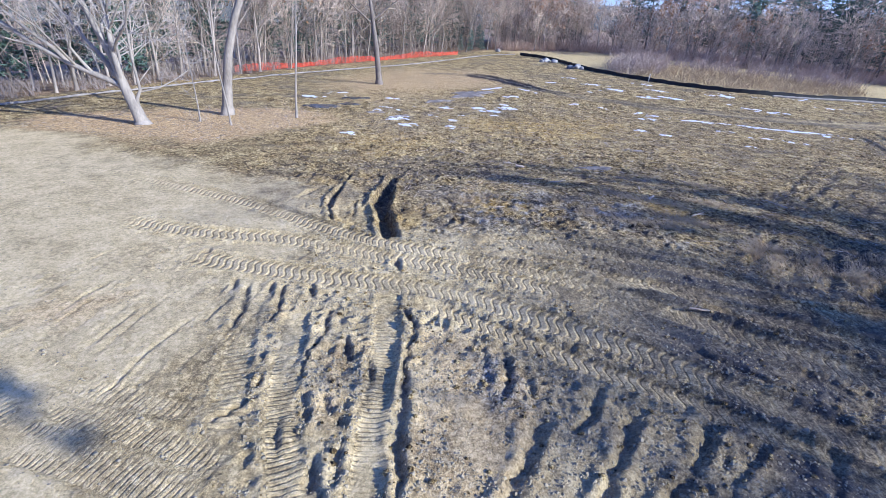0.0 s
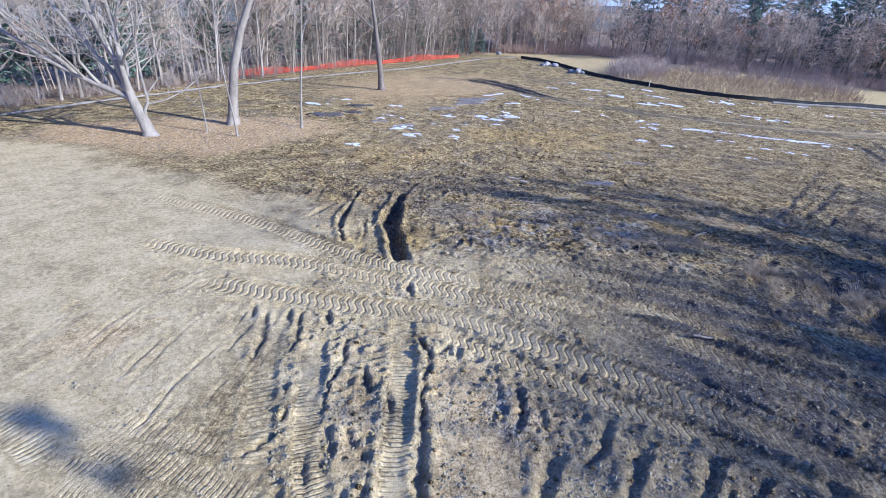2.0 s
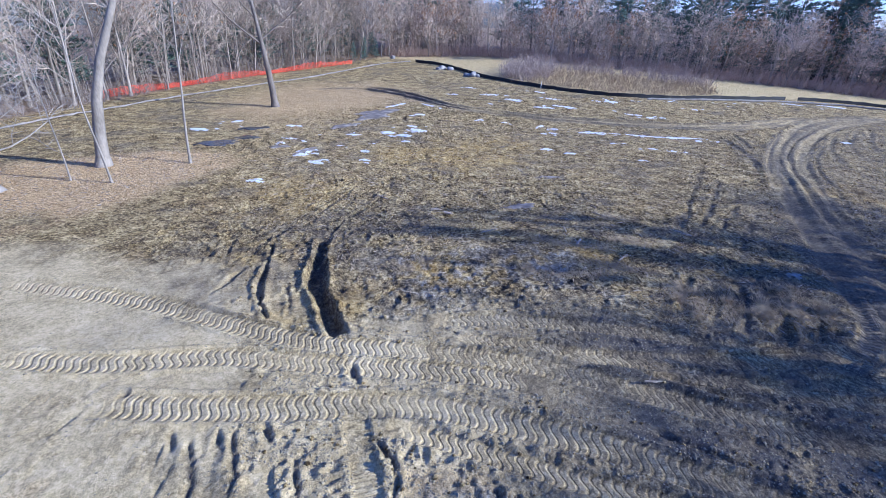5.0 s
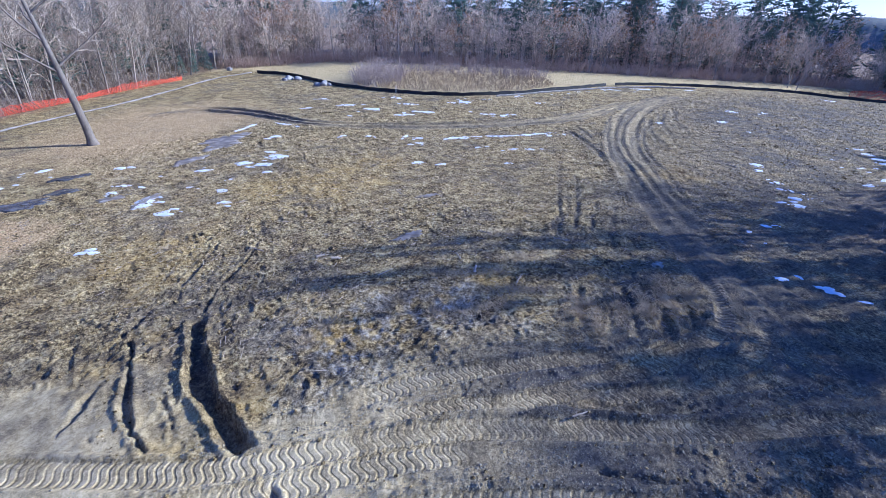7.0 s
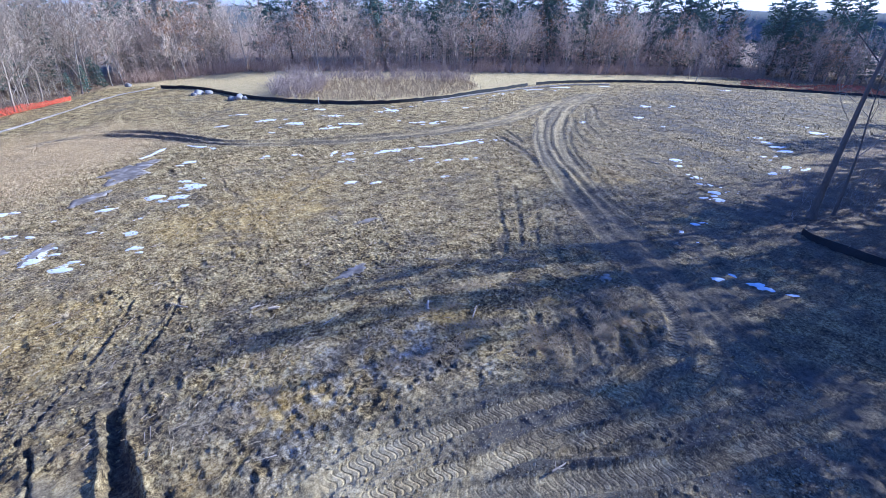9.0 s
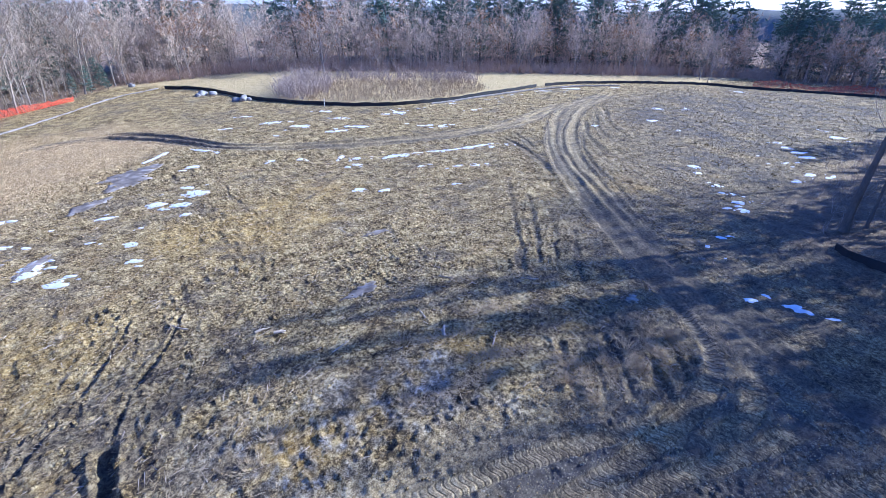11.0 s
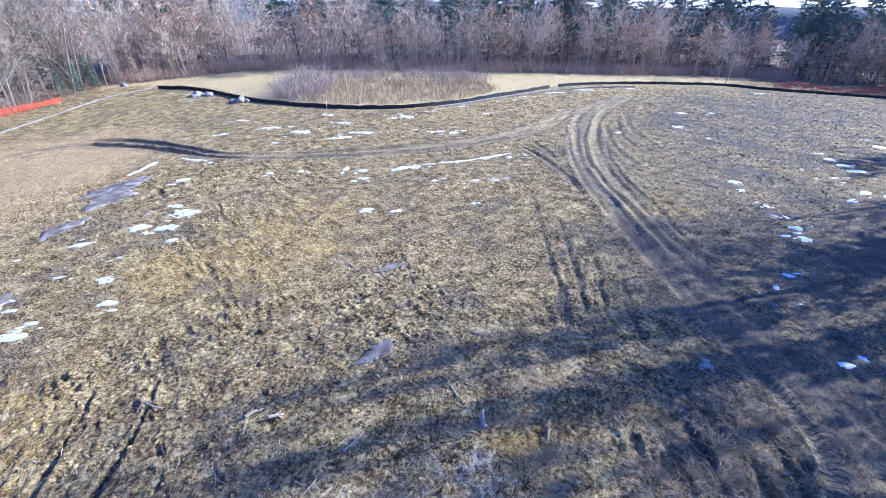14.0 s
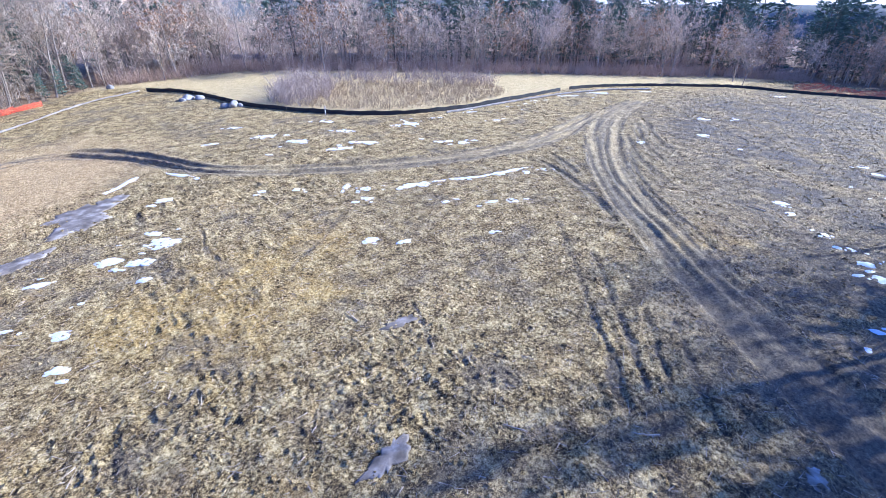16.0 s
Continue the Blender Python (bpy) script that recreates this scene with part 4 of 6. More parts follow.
def conifer(seed, height, r, spread, label, bare_below=0.1):
    rng = random.Random(seed)
    wood, green = Buf(), Buf()
    pts = wander(rng, (0, 0, -0.15), (0, 0, 1), height, 0.015, 6, 0.05)
    wood.tube(pts, [r * (1 - 0.93 * k / 6) for k in range(7)], 7)
    z = height * bare_below
    while z < height * 0.985:
        f = z / height
        reach = spread * min(1.0, 1.25 * (1.1 - f) ** 0.6) * rng.uniform(0.6, 1.15)
        for _ in range(4):
            a = rng.uniform(0, 6.283)
            out = Vector((math.cos(a), math.sin(a), rng.uniform(-0.12, 0.38)))
            b0 = Vector((0, 0, z + rng.uniform(-0.45, 0.45)))
            b1 = b0 + out * reach * rng.uniform(0.6, 1.1)
            wood.spike(b0, b1, 0.035)
            for s in range(8):
                w = rng.uniform(0.2, 1.02)
                p = b0.lerp(b1, w)
                tip = p + Vector((rng.gauss(0, 0.34), rng.gauss(0, 0.34), rng.gauss(0.10, 0.2))) * (0.55 + 0.5 * reach / spread) + out * 0.28
                green.spike(p, p.lerp(tip, 1.35), rng.uniform(0.09, 0.19))
        z += height * 0.031
    ob = thing("pine_tree", label, "tree")
    part("trunk", wood, DARK_BARK, ob)
    part("crown", green, HAZED_NEEDLE, ob, "dark green needles")
    return ob


# the single trees of the field
tree_a = bare_tree(11, 11, 0.40, (0.05, 0.02), 0.10, 7, 0.42, 6, 2, 0.12, PALE_BARK, PALE_TWIG, "bare_tree", "pale-barked bare tree forking low into spreading limbs",
                   path=[(0, 0, -0.15), (-0.2, 0, 0.8), (-0.45, 0, 1.7), (-0.6, 0, 2.5), (-0.8, 0, 3.6), (-1.6, 0, 6.3), (-1.7, 0, 9.0), (-1.6, 0.1, 11.5)],
                   limbs=(([(-0.5, 0, 1.9), (-1.1, 0, 2.3), (-3.1, -0.2, 3.2), (-5.7, -0.5, 5.0), (-7.4, -0.6, 5.8), (-9.6, -0.4, 6.4)], 0.22),
                          ([(-0.6, 0, 2.4), (-1.3, 0.2, 3.3), (-2.1, 0.3, 4.2), (-3.9, 0.6, 6.6), (-5.1, 0.8, 9.0), (-5.8, 1.0, 10.6)], 0.19),
                          ([(-0.55, 0, 2.3), (-0.5, -0.2, 4.0), (-0.4, -0.3, 7.0), (-0.4, -0.2, 9.2), (-0.2, 0, 11)], 0.18),
                          ([(-0.1, 0, 0.9), (0.2, 0.2, 1.9), (0.3, 0.2, 5.0), (1.0, 0.3, 9.2)], 0.12),
                          ([(-3.1, -0.2, 3.2), (-4.2, -0.6, 4.6), (-6.0, -0.9, 6.9), (-7.4, -1.0, 8.6)], 0.12),
                          ([(-2.0, -0.1, 2.7), (-2.6, -0.4, 4.0), (-2.4, -0.6, 5.0), (-3.2, -0.8, 6.2)], 0.10)))
tree_a.matrix_basis = pose(-17.6, 26.0, gz(-17.6, 26.0))
tree_b = bare_tree(23, 11.5, 0.36, (0.03, 0.0), 0.05, 5, 0.80, 5, 2, 0.2, PALE_BARK, PALE_TWIG, "bare_tree", "tall pale-barked bare tree with a slightly curved trunk", twig_r=0.016,
                   path=[(0, 0, -0.15), (0.30, 0, 1.8), (0.72, 0, 3.8), (1.45, 0, 5.8), (2.35, 0, 7.6), (3.2, 0, 9.4), (3.6, 0.1, 10.6), (4.2, 0.2, 12.0), (4.7, 0.2, 14.0)],
                   forks=((-0.9, 0.1, 0.6, 5.5, 0.17, 5), (0.5, 0.3, 0.9, 5.0, 0.15, 6), (-0.2, -0.4, 1.0, 5.0, 0.12, 6)))
tree_b.matrix_basis = pose(-14.6, 30.2, gz(-14.6, 30.2))
tree_c = bare_tree(37, 14.0, 0.36, (-0.03, 0.0), 0.035, 9, 0.36, 6, 2, 0.25, WEATHERED_BARK, TWIG, "bare_tree", "grey-barked bare tree standing alone in the field", twig_r=0.018)
tree_c.matrix_basis = pose(-7.35, 50.3, gz(-7.35, 50.3))
tree_d = bare_tree(41, 12.5, 0.22, (0.03, 0.02), 0.03, 4, 0.58, 5, 2, 0.3, DARK_BARK, TWIG, "bare_tree", "dark bare tree with a leaning trunk at the wood's edge", twig_r=0.018, spread=0.7)
tree_d.matrix_basis = pose(30.6, 8.9, gz(30.6, 8.9))
for k, (x, y, h, r, lx) in enumerate(((-10.05, 30.4, 11.5, 0.085, 0.06), (-15.0, 27.4, 8.5, 0.05, 0.08), (-12.8, 26.7, 10.0, 0.06, -0.05), (32.0, 8.2, 8.0, 0.10, 0.15))):
    sap = bare_tree(60 + k, h, r, (lx, 0.0), 0.03, 7, 0.4, 4, 1, 0.3, PALE_BARK if k < 3 else DARK_BARK, PALE_TWIG if k < 3 else TWIG, "sapling", "slender bare sapling with thin twigs", twig_r=0.010)
    sap.matrix_basis = pose(x, y, gz(x, y))

# the woods: a few kinds of tree, each grown once and set out many times
FOREST = [bare_tree(100 + k, 11.0 + 0.5 * k, 0.095 + 0.02 * (k % 3), (0.02 * (k - 3), 0), 0.035, 10, 0.14, 6, 2, 0.4, GREY_BARK, TWIG, "woodland_tree",
                    "bare grey woodland tree with a haze of fine twigs", twig_r=0.024, leaves=k == 5, spread=0.8) for k in range(6)]
FAN = [((0.30, 0.05, 1, 9.0, 0.075, 1), (-0.28, 0.18, 1, 8.5, 0.07, 1), (0.04, -0.30, 1, 8.5, 0.065, 2)),
       ((0.38, 0.2, 1, 7.5, 0.065, 1), (-0.34, -0.16, 1, 8.0, 0.07, 1), (-0.1, 0.36, 1, 7.0, 0.06, 1)),
       ((0.22, -0.22, 1, 9.5, 0.08, 2), (-0.25, 0.12, 1, 9.0, 0.07, 1), (0.12, 0.28, 1, 7.5, 0.06, 1)),
       ((0.40, 0.0, 1, 7.5, 0.07, 1), (-0.36, 0.1, 1, 7.5, 0.07, 1), (0.0, -0.4, 1, 7.0, 0.06, 1))]
FAR_FOREST = [bare_tree(140 + k, 10.5 + 0.6 * k, 0.10 + 0.02 * (k % 2), (0.02 * (k - 1), 0), 0.035, 5, 0.12, 5, 2, 0.30, GREY_BARK, SUNLIT_FAR_TWIG, "woodland_tree",
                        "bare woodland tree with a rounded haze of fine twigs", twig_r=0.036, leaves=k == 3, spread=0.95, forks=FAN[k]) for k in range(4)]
tagged(FAR_FOREST[3], "rounded bare woodland tree still holding withered brown leaves")
PINES = [conifer(200 + k, 14.5 + k, 0.22, 2.9 + 0.3 * k, "dark green pine among bare trees") for k in range(3)]
for ob, label in ((FOREST[5], "bare woodland tree still holding withered brown leaves"),):
    tagged(ob, label)


def plant(kinds, spots, group, rng, low=0.8, high=1.2, lean=0.0):
    for x, y in spots:
        src = kinds[rng.randrange(len(kinds))]
        if src.name not in used:
            ob, used[src.name] = src, True
        else:
            ob = copy_thing(src, Matrix())
        tagged(ob, group=group)
        s = rng.uniform(low, high)
        ob.scale = (s, s, s)
        ob.matrix_basis = pose(x, y, gz(x, y) - 0.1, 0, lean + rng.gauss(0, 1.5), 0) @ pose(0, 0, 0, 0, 0, rng.uniform(0, 360)) @ Matrix.Diagonal((s, s, s * rng.uniform(0.9, 1.1), 1))


used = {}


def belt(edge, depth, gap, rng, start=0.0, jitter=0.45):
    """Places in rows behind the line edge, on its left."""
    spots = []
    row, d = 0, start
    while d < depth:
        for a, b in zip(edge[:-1], edge[1:]):
            a, b = Vector(a), Vector(b)
            way = (b - a).normalized()
            left = Vector((-way.y, way.x))
            n = max(1, round((b - a).length / gap))
            for i in range(n):
                p = a.lerp(b, (i + 0.5 + rng.uniform(-0.5, 0.5)) / n) + left * (d + rng.uniform(-jitter, jitter) * gap)
                spots.append((p.x, p.y))
        d += gap * (1.0 + 0.15 * row)
        row += 1
    return spots


WOOD_EDGE_LEFT = [(-37, 18), (-35, 32), (-32, 42), (-28.5, 52), (-22, 64), (-12, 76), (-1, 87), (8, 93)]
WOOD_EDGE_FAR = [(8, 94), (26, 92), (44, 80), (60, 69), (82, 57), (100, 50), (114, 38), (122, 20), (124, 2)]
rng_w = random.Random(5)
plant(FOREST, belt(WOOD_EDGE_LEFT, 7, 3.4, rng_w, 0.5), "woodland trees", rng_w, 0.9, 1.35, 6)
plant(FAR_FOREST, belt(WOOD_EDGE_FAR[:6], 12, 5.0, rng_w, 0.5), "woodland trees", rng_w, 0.7, 1.12)
plant(PINES, belt(WOOD_EDGE_LEFT[:4], 7, 5.0, rng_w, 4), "pines", rng_w, 0.6, 0.9)
plant(PINES, belt(WOOD_EDGE_LEFT, 16, 5.4, rng_w, 9), "pines", rng_w, 0.7, 1.0)
plant(PINES, belt(WOOD_EDGE_FAR, 24, 4.8, rng_w, 17), "pines", rng_w, 0.92, 1.22)
plant(PINES, belt(WOOD_EDGE_FAR[2:6], 13, 5.0, rng_w, 9), "pines", rng_w, 0.7, 0.95)
plant(PINES, belt(WOOD_EDGE_FAR[5:], 14, 3.8, rng_w, 6), "pines", rng_w, 0.6, 0.88)
plant(PINES, belt(WOOD_EDGE_FAR[3:], 31, 5.0, rng_w, 26), "pines", rng_w, 0.78, 0.98)
plant(FAR_FOREST, belt(WOOD_EDGE_FAR[5:], 6, 4.6, rng_w, 0.0), "woodland trees", rng_w, 0.65, 0.95)


def far_woods(edge, near, deep, count, high, seed, mat, label):
    """The crowded stems and boughs deeper in the wood, past telling apart."""
    rng, buf = random.Random(seed), Buf()
    legs = [(Vector(a), Vector(b)) for a, b in zip(edge[:-1], edge[1:])]
    total = sum((b - a).length for a, b in legs)
    for a, b in legs:
        way = (b - a).normalized()
        left = Vector((-way.y, way.x))
        for _ in range(round(count * (b - a).length / total)):
            p = a.lerp(b, rng.random()) + left * rng.uniform(near, deep)
            z, top = float(base_z(p.x, p.y)), high * rng.uniform(0.75, 1.1) * (0.9 + 0.25 * noise.noise(Vector((p.x * 0.12, p.y * 0.12, 0))))
            foot = Vector((p.x, p.y, z - 0.1))
            head = foot + Vector((rng.gauss(0, 0.05), rng.gauss(0, 0.05), 1)) * top
            buf.spike(foot, head, rng.uniform(0.03, 0.06))
            for _ in range(20):
                f = rng.uniform(0.08, 0.98)
                q = foot.lerp(head, f)
                reach = (0.7 + 2.2 * (1 - f)) * rng.uniform(0.5, 1.1)
                buf.spike(q, q + Vector((rng.gauss(0, 0.8), rng.gauss(0, 0.8), rng.uniform(0.0, 0.8))) * reach, rng.uniform(0.012, 0.030))
    return tagged(new("far_woods", buf.mesh("far_woods", mat)), label, "woods", kind="stuff")


WOOD_CORNER = [(-16, 84), (-5, 95), (9, 100), (28, 97)]
plant(FAR_FOREST, belt(WOOD_CORNER, 8, 4.0, rng_w, 0), "woodland trees", rng_w, 0.9, 1.2)
plant(PINES, belt(WOOD_CORNER, 18, 4.6, rng_w, 9), "pines", rng_w, 0.75, 1.0)
far_woods(WOOD_CORNER, 0, 26, 420, 12.0, 53, SUNLIT_FAR_TWIG, "crowded bare trees at the corner of the wood")
far_woods(WOOD_EDGE_FAR[:4], 0, 9, 330, 8.0, 54, SUNLIT_FAR_TWIG, "slender young trees crowding the edge of the far wood")
# darker twigs on this stretch put the wood's shade into the colour
far_woods(WOOD_EDGE_FAR[3:8], 0, 9, 300, 8.0, 56, DIM_SHRUB, "slender young trees crowding the wood's edge, shade put into their colour")
far_woods(WOOD_EDGE_LEFT[3:], 0, 7, 200, 8.5, 55, TWIG, "slender young trees crowding the edge of the wood")
far_woods(WOOD_EDGE_LEFT, 7, 30, 600, 13.0, 51, TWIG, "crowded bare grey trees deep in the wood")
far_woods(WOOD_EDGE_FAR, 8, 34, 1000, 10.5, 52, SUNLIT_FAR_TWIG, "crowded bare grey-brown trees of the far wood")
# the wood beside the camera, out of view, set out for its shade over the field
plant(PINES, [(39, -9), (49, -5), (38, -13), (43, -14), (55, -8), (52, 1.5)], "pines", rng_w, 0.8, 0.95)
plant(FOREST[:5], [(37, -1.0), (38.5, 1.5), (41, -2), (44, 0)], "woodland trees", rng_w, 0.85, 1.0)
plant(PINES, [(24.0, -1.6), (23.5, -5.0), (29, -6)], "pines", rng_w, 0.5, 0.6)
plant(FOREST, [(25, -3.6), (29, -5), (28.5, -1.5), (31, -3), (29.5, 0.6), (27.3, -0.6), (31.5, 2.2)], "woodland trees", rng_w, 0.78, 0.92)
# squeezed pines, unseen, added to throw narrow streaks of shadow
for x, y, wide, high in ((33, 4.6, 0.2, 1.05), (30, 3.2, 0.16, 1.0), (37.8, 5.4, 0.17, 1.2), (35.2, 5.6, 0.2, 1.05), (36, 3.0, 0.17, 1.2), (34.2, 4.4, 0.2, 1.15)):
    slim = copy_thing(PINES[1], Matrix())
    slim.matrix_basis = pose(x, y, gz(x, y) - 0.1, 0, 0, 40 * x) @ Matrix.Diagonal((wide, wide, high, 1))
    tagged(slim, "unseen slender pine added for the shadow it casts on the field", "tree", "pines")
# pines out of view, added to shade the far right of the field
EAST = random.Random(29)
plant(PINES, [(58 + 4.4 * k + EAST.uniform(-1.5, 1.5), EAST.uniform(-1, 6)) for k in range(9)], "pines", EAST, 0.75, 0.95)
# unseen bare pole with a top tuft, added to cast one small shadow
shadow_pine = conifer(211, 14.5, 0.2, 2.7, "slender pine", 0.92)
shadow_pine.matrix_basis = pose(16.2, -4.9, float(base_z(16.2, -4.9)) - 0.1) @ Matrix.Diagonal((0.28, 0.28, 0.83, 1))
tagged(shadow_pine, "unseen slender pine added for the shadow it casts on the field", "tree", "pines")
plant(FOREST[:2], [(38.2, 6.2), (34.6, 3.4), (33.0, 5.4)], "woodland trees", rng_w, 1.15, 1.25)
plant(PINES, [(44, 4.5), (48, 3.4), (40, 0.5), (36, -3), (34, -0.8), (47, -0.5), (31, -0.5)], "pines", rng_w, 0.68, 0.8)
plant(FOREST, [(46, 5), (50, 7)], "woodland trees", rng_w, 0.95, 1.2)
plant(FOREST[:2], [(96.5, 44.6), (93.8, 42.0)], "woodland trees", rng_w, 0.6, 0.7)

plant(PINES, [(3.8, 89.6), (6.1, 91.0), (2.0, 89.6), (5.5, 94.0)], "pines", rng_w, 0.2, 0.32)

# ---- fences and erosion control ----


def resample(pts, step):
    out, rest = [], 0.0
    for a, b in zip(pts[:-1], pts[1:]):
        a, b = Vector(a), Vector(b)
        n = (b - a).length
        t = rest
        while t < n:
            out.append(a.lerp(b, t / n))
            t += step
        rest = t - n
    out.append(Vector(pts[-1]))
    return out


def smooth_line(pts, times=2):
    for _ in range(times):
        out = [pts[0]]
        for a, b in zip(pts[:-1], pts[1:]):
            out += [(a[0] * 0.75 + b[0] * 0.25, a[1] * 0.75 + b[1] * 0.25), (a[0] * 0.25 + b[0] * 0.75, a[1] * 0.25 + b[1] * 0.75)]
        pts = out + [pts[-1]]
    return pts


def silt_fence(pts, high, label):
    rng = random.Random(int(pts[0][0] * 10))
    line = resample(smooth_line(pts), 0.8)
    ob = thing("silt_fence", label, "fence")
    cloth, n = Buf(), len(line)
    for k, p in enumerate(line):
        way = (line[min(k + 1, n - 1)] - line[max(k - 1, 0)]).normalized()
        nrm = Vector((-way.y, way.x, 0))
        lean, top = rng.uniform(-0.06, 0.06), high * rng.uniform(0.82, 1.05)
        z = gz(p.x, p.y)
        for off, h, l in ((-0.012, -0.12, 0), (-0.012, top, lean), (0.012, top, lean), (0.012, -0.12, 0)):
            cloth.v.append(Vector((p.x, p.y, z + h)) + nrm * (off + l))
    for k in range(n - 1):
        for j in range(4):
            a, b = 4 * k + j, 4 * k + (j + 1) % 4
            cloth.f.append((a, b, b + 4, a + 4))
    part("fabric", cloth, SILT, ob, "black woven silt fabric")
    post = Buf()
    post.box((0, 0, 0.38), (0.04, 0.04, 1.0))
    me = post.mesh("stake", STAKE)
    for k in range(0, n, 3):
        way = (line[min(k + 1, n - 1)] - line[max(k - 1, 0)]).normalized()
        st = new("stake", me)
        st.parent = ob
        st.matrix_basis = pose(line[k].x - way.y * 0.05, line[k].y + way.x * 0.05, gz(line[k].x, line[k].y) + high - 0.80, rng.uniform(-5, 5), rng.uniform(-5, 5), 0)
    return ob


FENCE_LINE = [(12.4, 85.0), (16.3, 81.4), (18.3, 74.1), (19.3, 69.9), (21.4, 65.5), (24.6, 60.5), (27.9, 56.8), (30.8, 54.4), (35.1, 52.8), (41, 52.2), (48, 52.4), (57.9, 53.0)]
silt_fence(FENCE_LINE, 0.46, "black silt fence curving along the field's edge on wooden stakes")
silt_fence([(60, 53.0), (67.0, 52.0), (77.5, 47.8), (92, 41.4), (94.5, 36.2), (101.8, 28.4), (107.8, 21.3), (112, 10)], 0.44, "black silt fence along the far edge of the field")
silt_fence([(27.4, 8.6), (26.75, 8.0), (26.2, 6.6), (25.9, 5.2), (25.6, 1.0)], 0.42, "short black silt fence beside the leaning tree")

sock_line = resample(smooth_line([(-31, 26), (-30.3, 30.7), (-28.2, 38.8), (-24.3, 48.7), (-14.8, 62.4), (-5.0, 70.6), (-0.2, 76.2), (2.8, 80.0), (6.2, 83.4), (11.6, 85.6)]), 0.7)
sock_rng = random.Random(3)
sock_buf = Buf()
sock_buf.tube([(p.x + sock_rng.gauss(0, 0.05), p.y, gz(p.x, p.y) + 0.12) for p in sock_line], [0.09 * sock_rng.uniform(0.6, 1.25) for _ in sock_line], 8)
tagged(new("straw_wattle", sock_buf.mesh("straw_wattle", SOCK, True)), "pale straw wattle laid along the edge of the field", "erosion sock")
sock2 = resample(smooth_line([(35.8, 51.6), (44.6, 51.4), (55.8, 51.4), (64.9, 50.0), (72, 47)]), 0.7)
sock_buf = Buf()
sock_buf.tube([(p.x, p.y + sock_rng.gauss(0, 0.05), gz(p.x, p.y) + 0.10) for p in sock2], [0.13 * sock_rng.uniform(0.8, 1.15) for _ in sock2], 8)
tagged(new("straw_wattle", sock_buf.mesh("straw_wattle", SOCK, True)), "pale straw wattle in front of the black silt fence", "erosion sock")


def orange_fence(pts, high, label):
    rng = random.Random(len(pts))
    line = resample(smooth_line(pts), 0.5)
    ob = thing("safety_fence", label, "fence")
    net, n = Buf(), len(line)
    tops = [high * (0.78 + 0.22 * math.sin(k * 0.23) + rng.uniform(-0.12, 0.08)) for k in range(n)]
    for s in range(7):
        f = (s + 0.6) / 7.2
        net.tube([(p.x, p.y, gz(p.x, p.y) + 0.05 + f * t) for p, t in zip(line, tops)], [0.024] * n, 3)
    for k in range(n - 1):
        for w in (0.0, 0.5):
            p, t = line[k].lerp(line[k + 1], w), tops[k]
            z = gz(p.x, p.y)
            net.tube([(p.x, p.y, z + 0.05), (p.x, p.y, z + 0.05 + t)], [0.015] * 2, 3)
    part("net", net, ORANGE, ob, "bright orange plastic netting")
    post = Buf()
    post.tube([(0, 0, -0.2), (0, 0, 1.35)], [0.025, 0.02], 6)
    me = post.mesh("post", STAKE)
    for k in range(0, n, 5):
        po = new("post", me)
        po.parent = ob
        po.location = (line[k].x, line[k].y + 0.06, gz(line[k].x, line[k].y))
    return ob


orange_fence([(-26.2, 58.2), (-24.6, 60.6), (-20, 66.5), (-13.5, 73.5), (-3, 82.0), (1.5, 85.0)], 0.95, "sagging orange plastic safety fence along the wood's edge")
orange_fence([(98.5, 35.8), (104.5, 28.5), (110, 21.5), (114.5, 10)], 1.45, "orange plastic safety fence at the far edge of the field")

def marker_post(x, y, high):
    """A slim pale stake with a slanted top and a driven foot."""
    buf = Buf()
    buf.tube([(0, 0, -0.2), (0, 0, 0.5 * high), (0.02, 0, high), (0.03, 0, high + 0.03)], [0.045, 0.045, 0.042, 0.02], 8)
    ob = tagged(new("marker_post", buf.mesh("marker_post", STAKE_PALE, True)), "short pale marker post beside the silt fence", "post")
    ob.location = (x, y, gz(x, y))


STAKE_PALE = surface("pale_post", (0.55, 0.53, 0.48), (0.80, 0.78, 0.72), 5, relief=0.004, fine=30)
marker_post(25.1, 59.4, 0.85)

# ---- stones, snow and ice ----


def boulder(seed, x, y, size):
    rng = random.Random(seed)
    bm = bmesh.new()
    bmesh.ops.create_icosphere(bm, subdivisions=3, radius=1.0)
    off = Vector((seed * 3.1, seed * 1.7, 0))
    for v in bm.verts:
        n = v.co.normalized()
        r = 1 + 0.35 * noise.noise(n * 1.3 + off) + 0.14 * noise.noise(n * 3.5 + off)
        v.co = Vector((n.x * r * size[0], n.y * r * size[1], max(n.z * r, -0.5) * size[2]))
    me = bpy.data.meshes.new("boulder")
    bm.to_mesh(me)
    bm.free()
    me.materials.append(STONE)
    me.shade_smooth()
    ob = tagged(new("boulder", me), "pale grey boulder lying beside the silt fence", "boulder", "boulders")
    ob.matrix_basis = pose(x, y, gz(x, y) + 0.25 * size[2], 0, 0, rng.uniform(0, 360))


for k, (x, y, sx, sy, sz) in enumerate(((18.6, 69.4, 0.75, 0.5, 0.5), (17.7, 69.7, 0.5, 0.4, 0.35), (19.2, 69.0, 0.35, 0.3, 0.3), (16.6, 76.0, 0.6, 0.5, 0.4), (15.4, 76.6, 0.75, 0.5, 0.45), (14.7, 76.2, 0.4, 0.35, 0.3), (9.0, 90.5, 0.5, 0.4, 0.4))):
    boulder(k + 1, x, y, (sx, sy, sz))


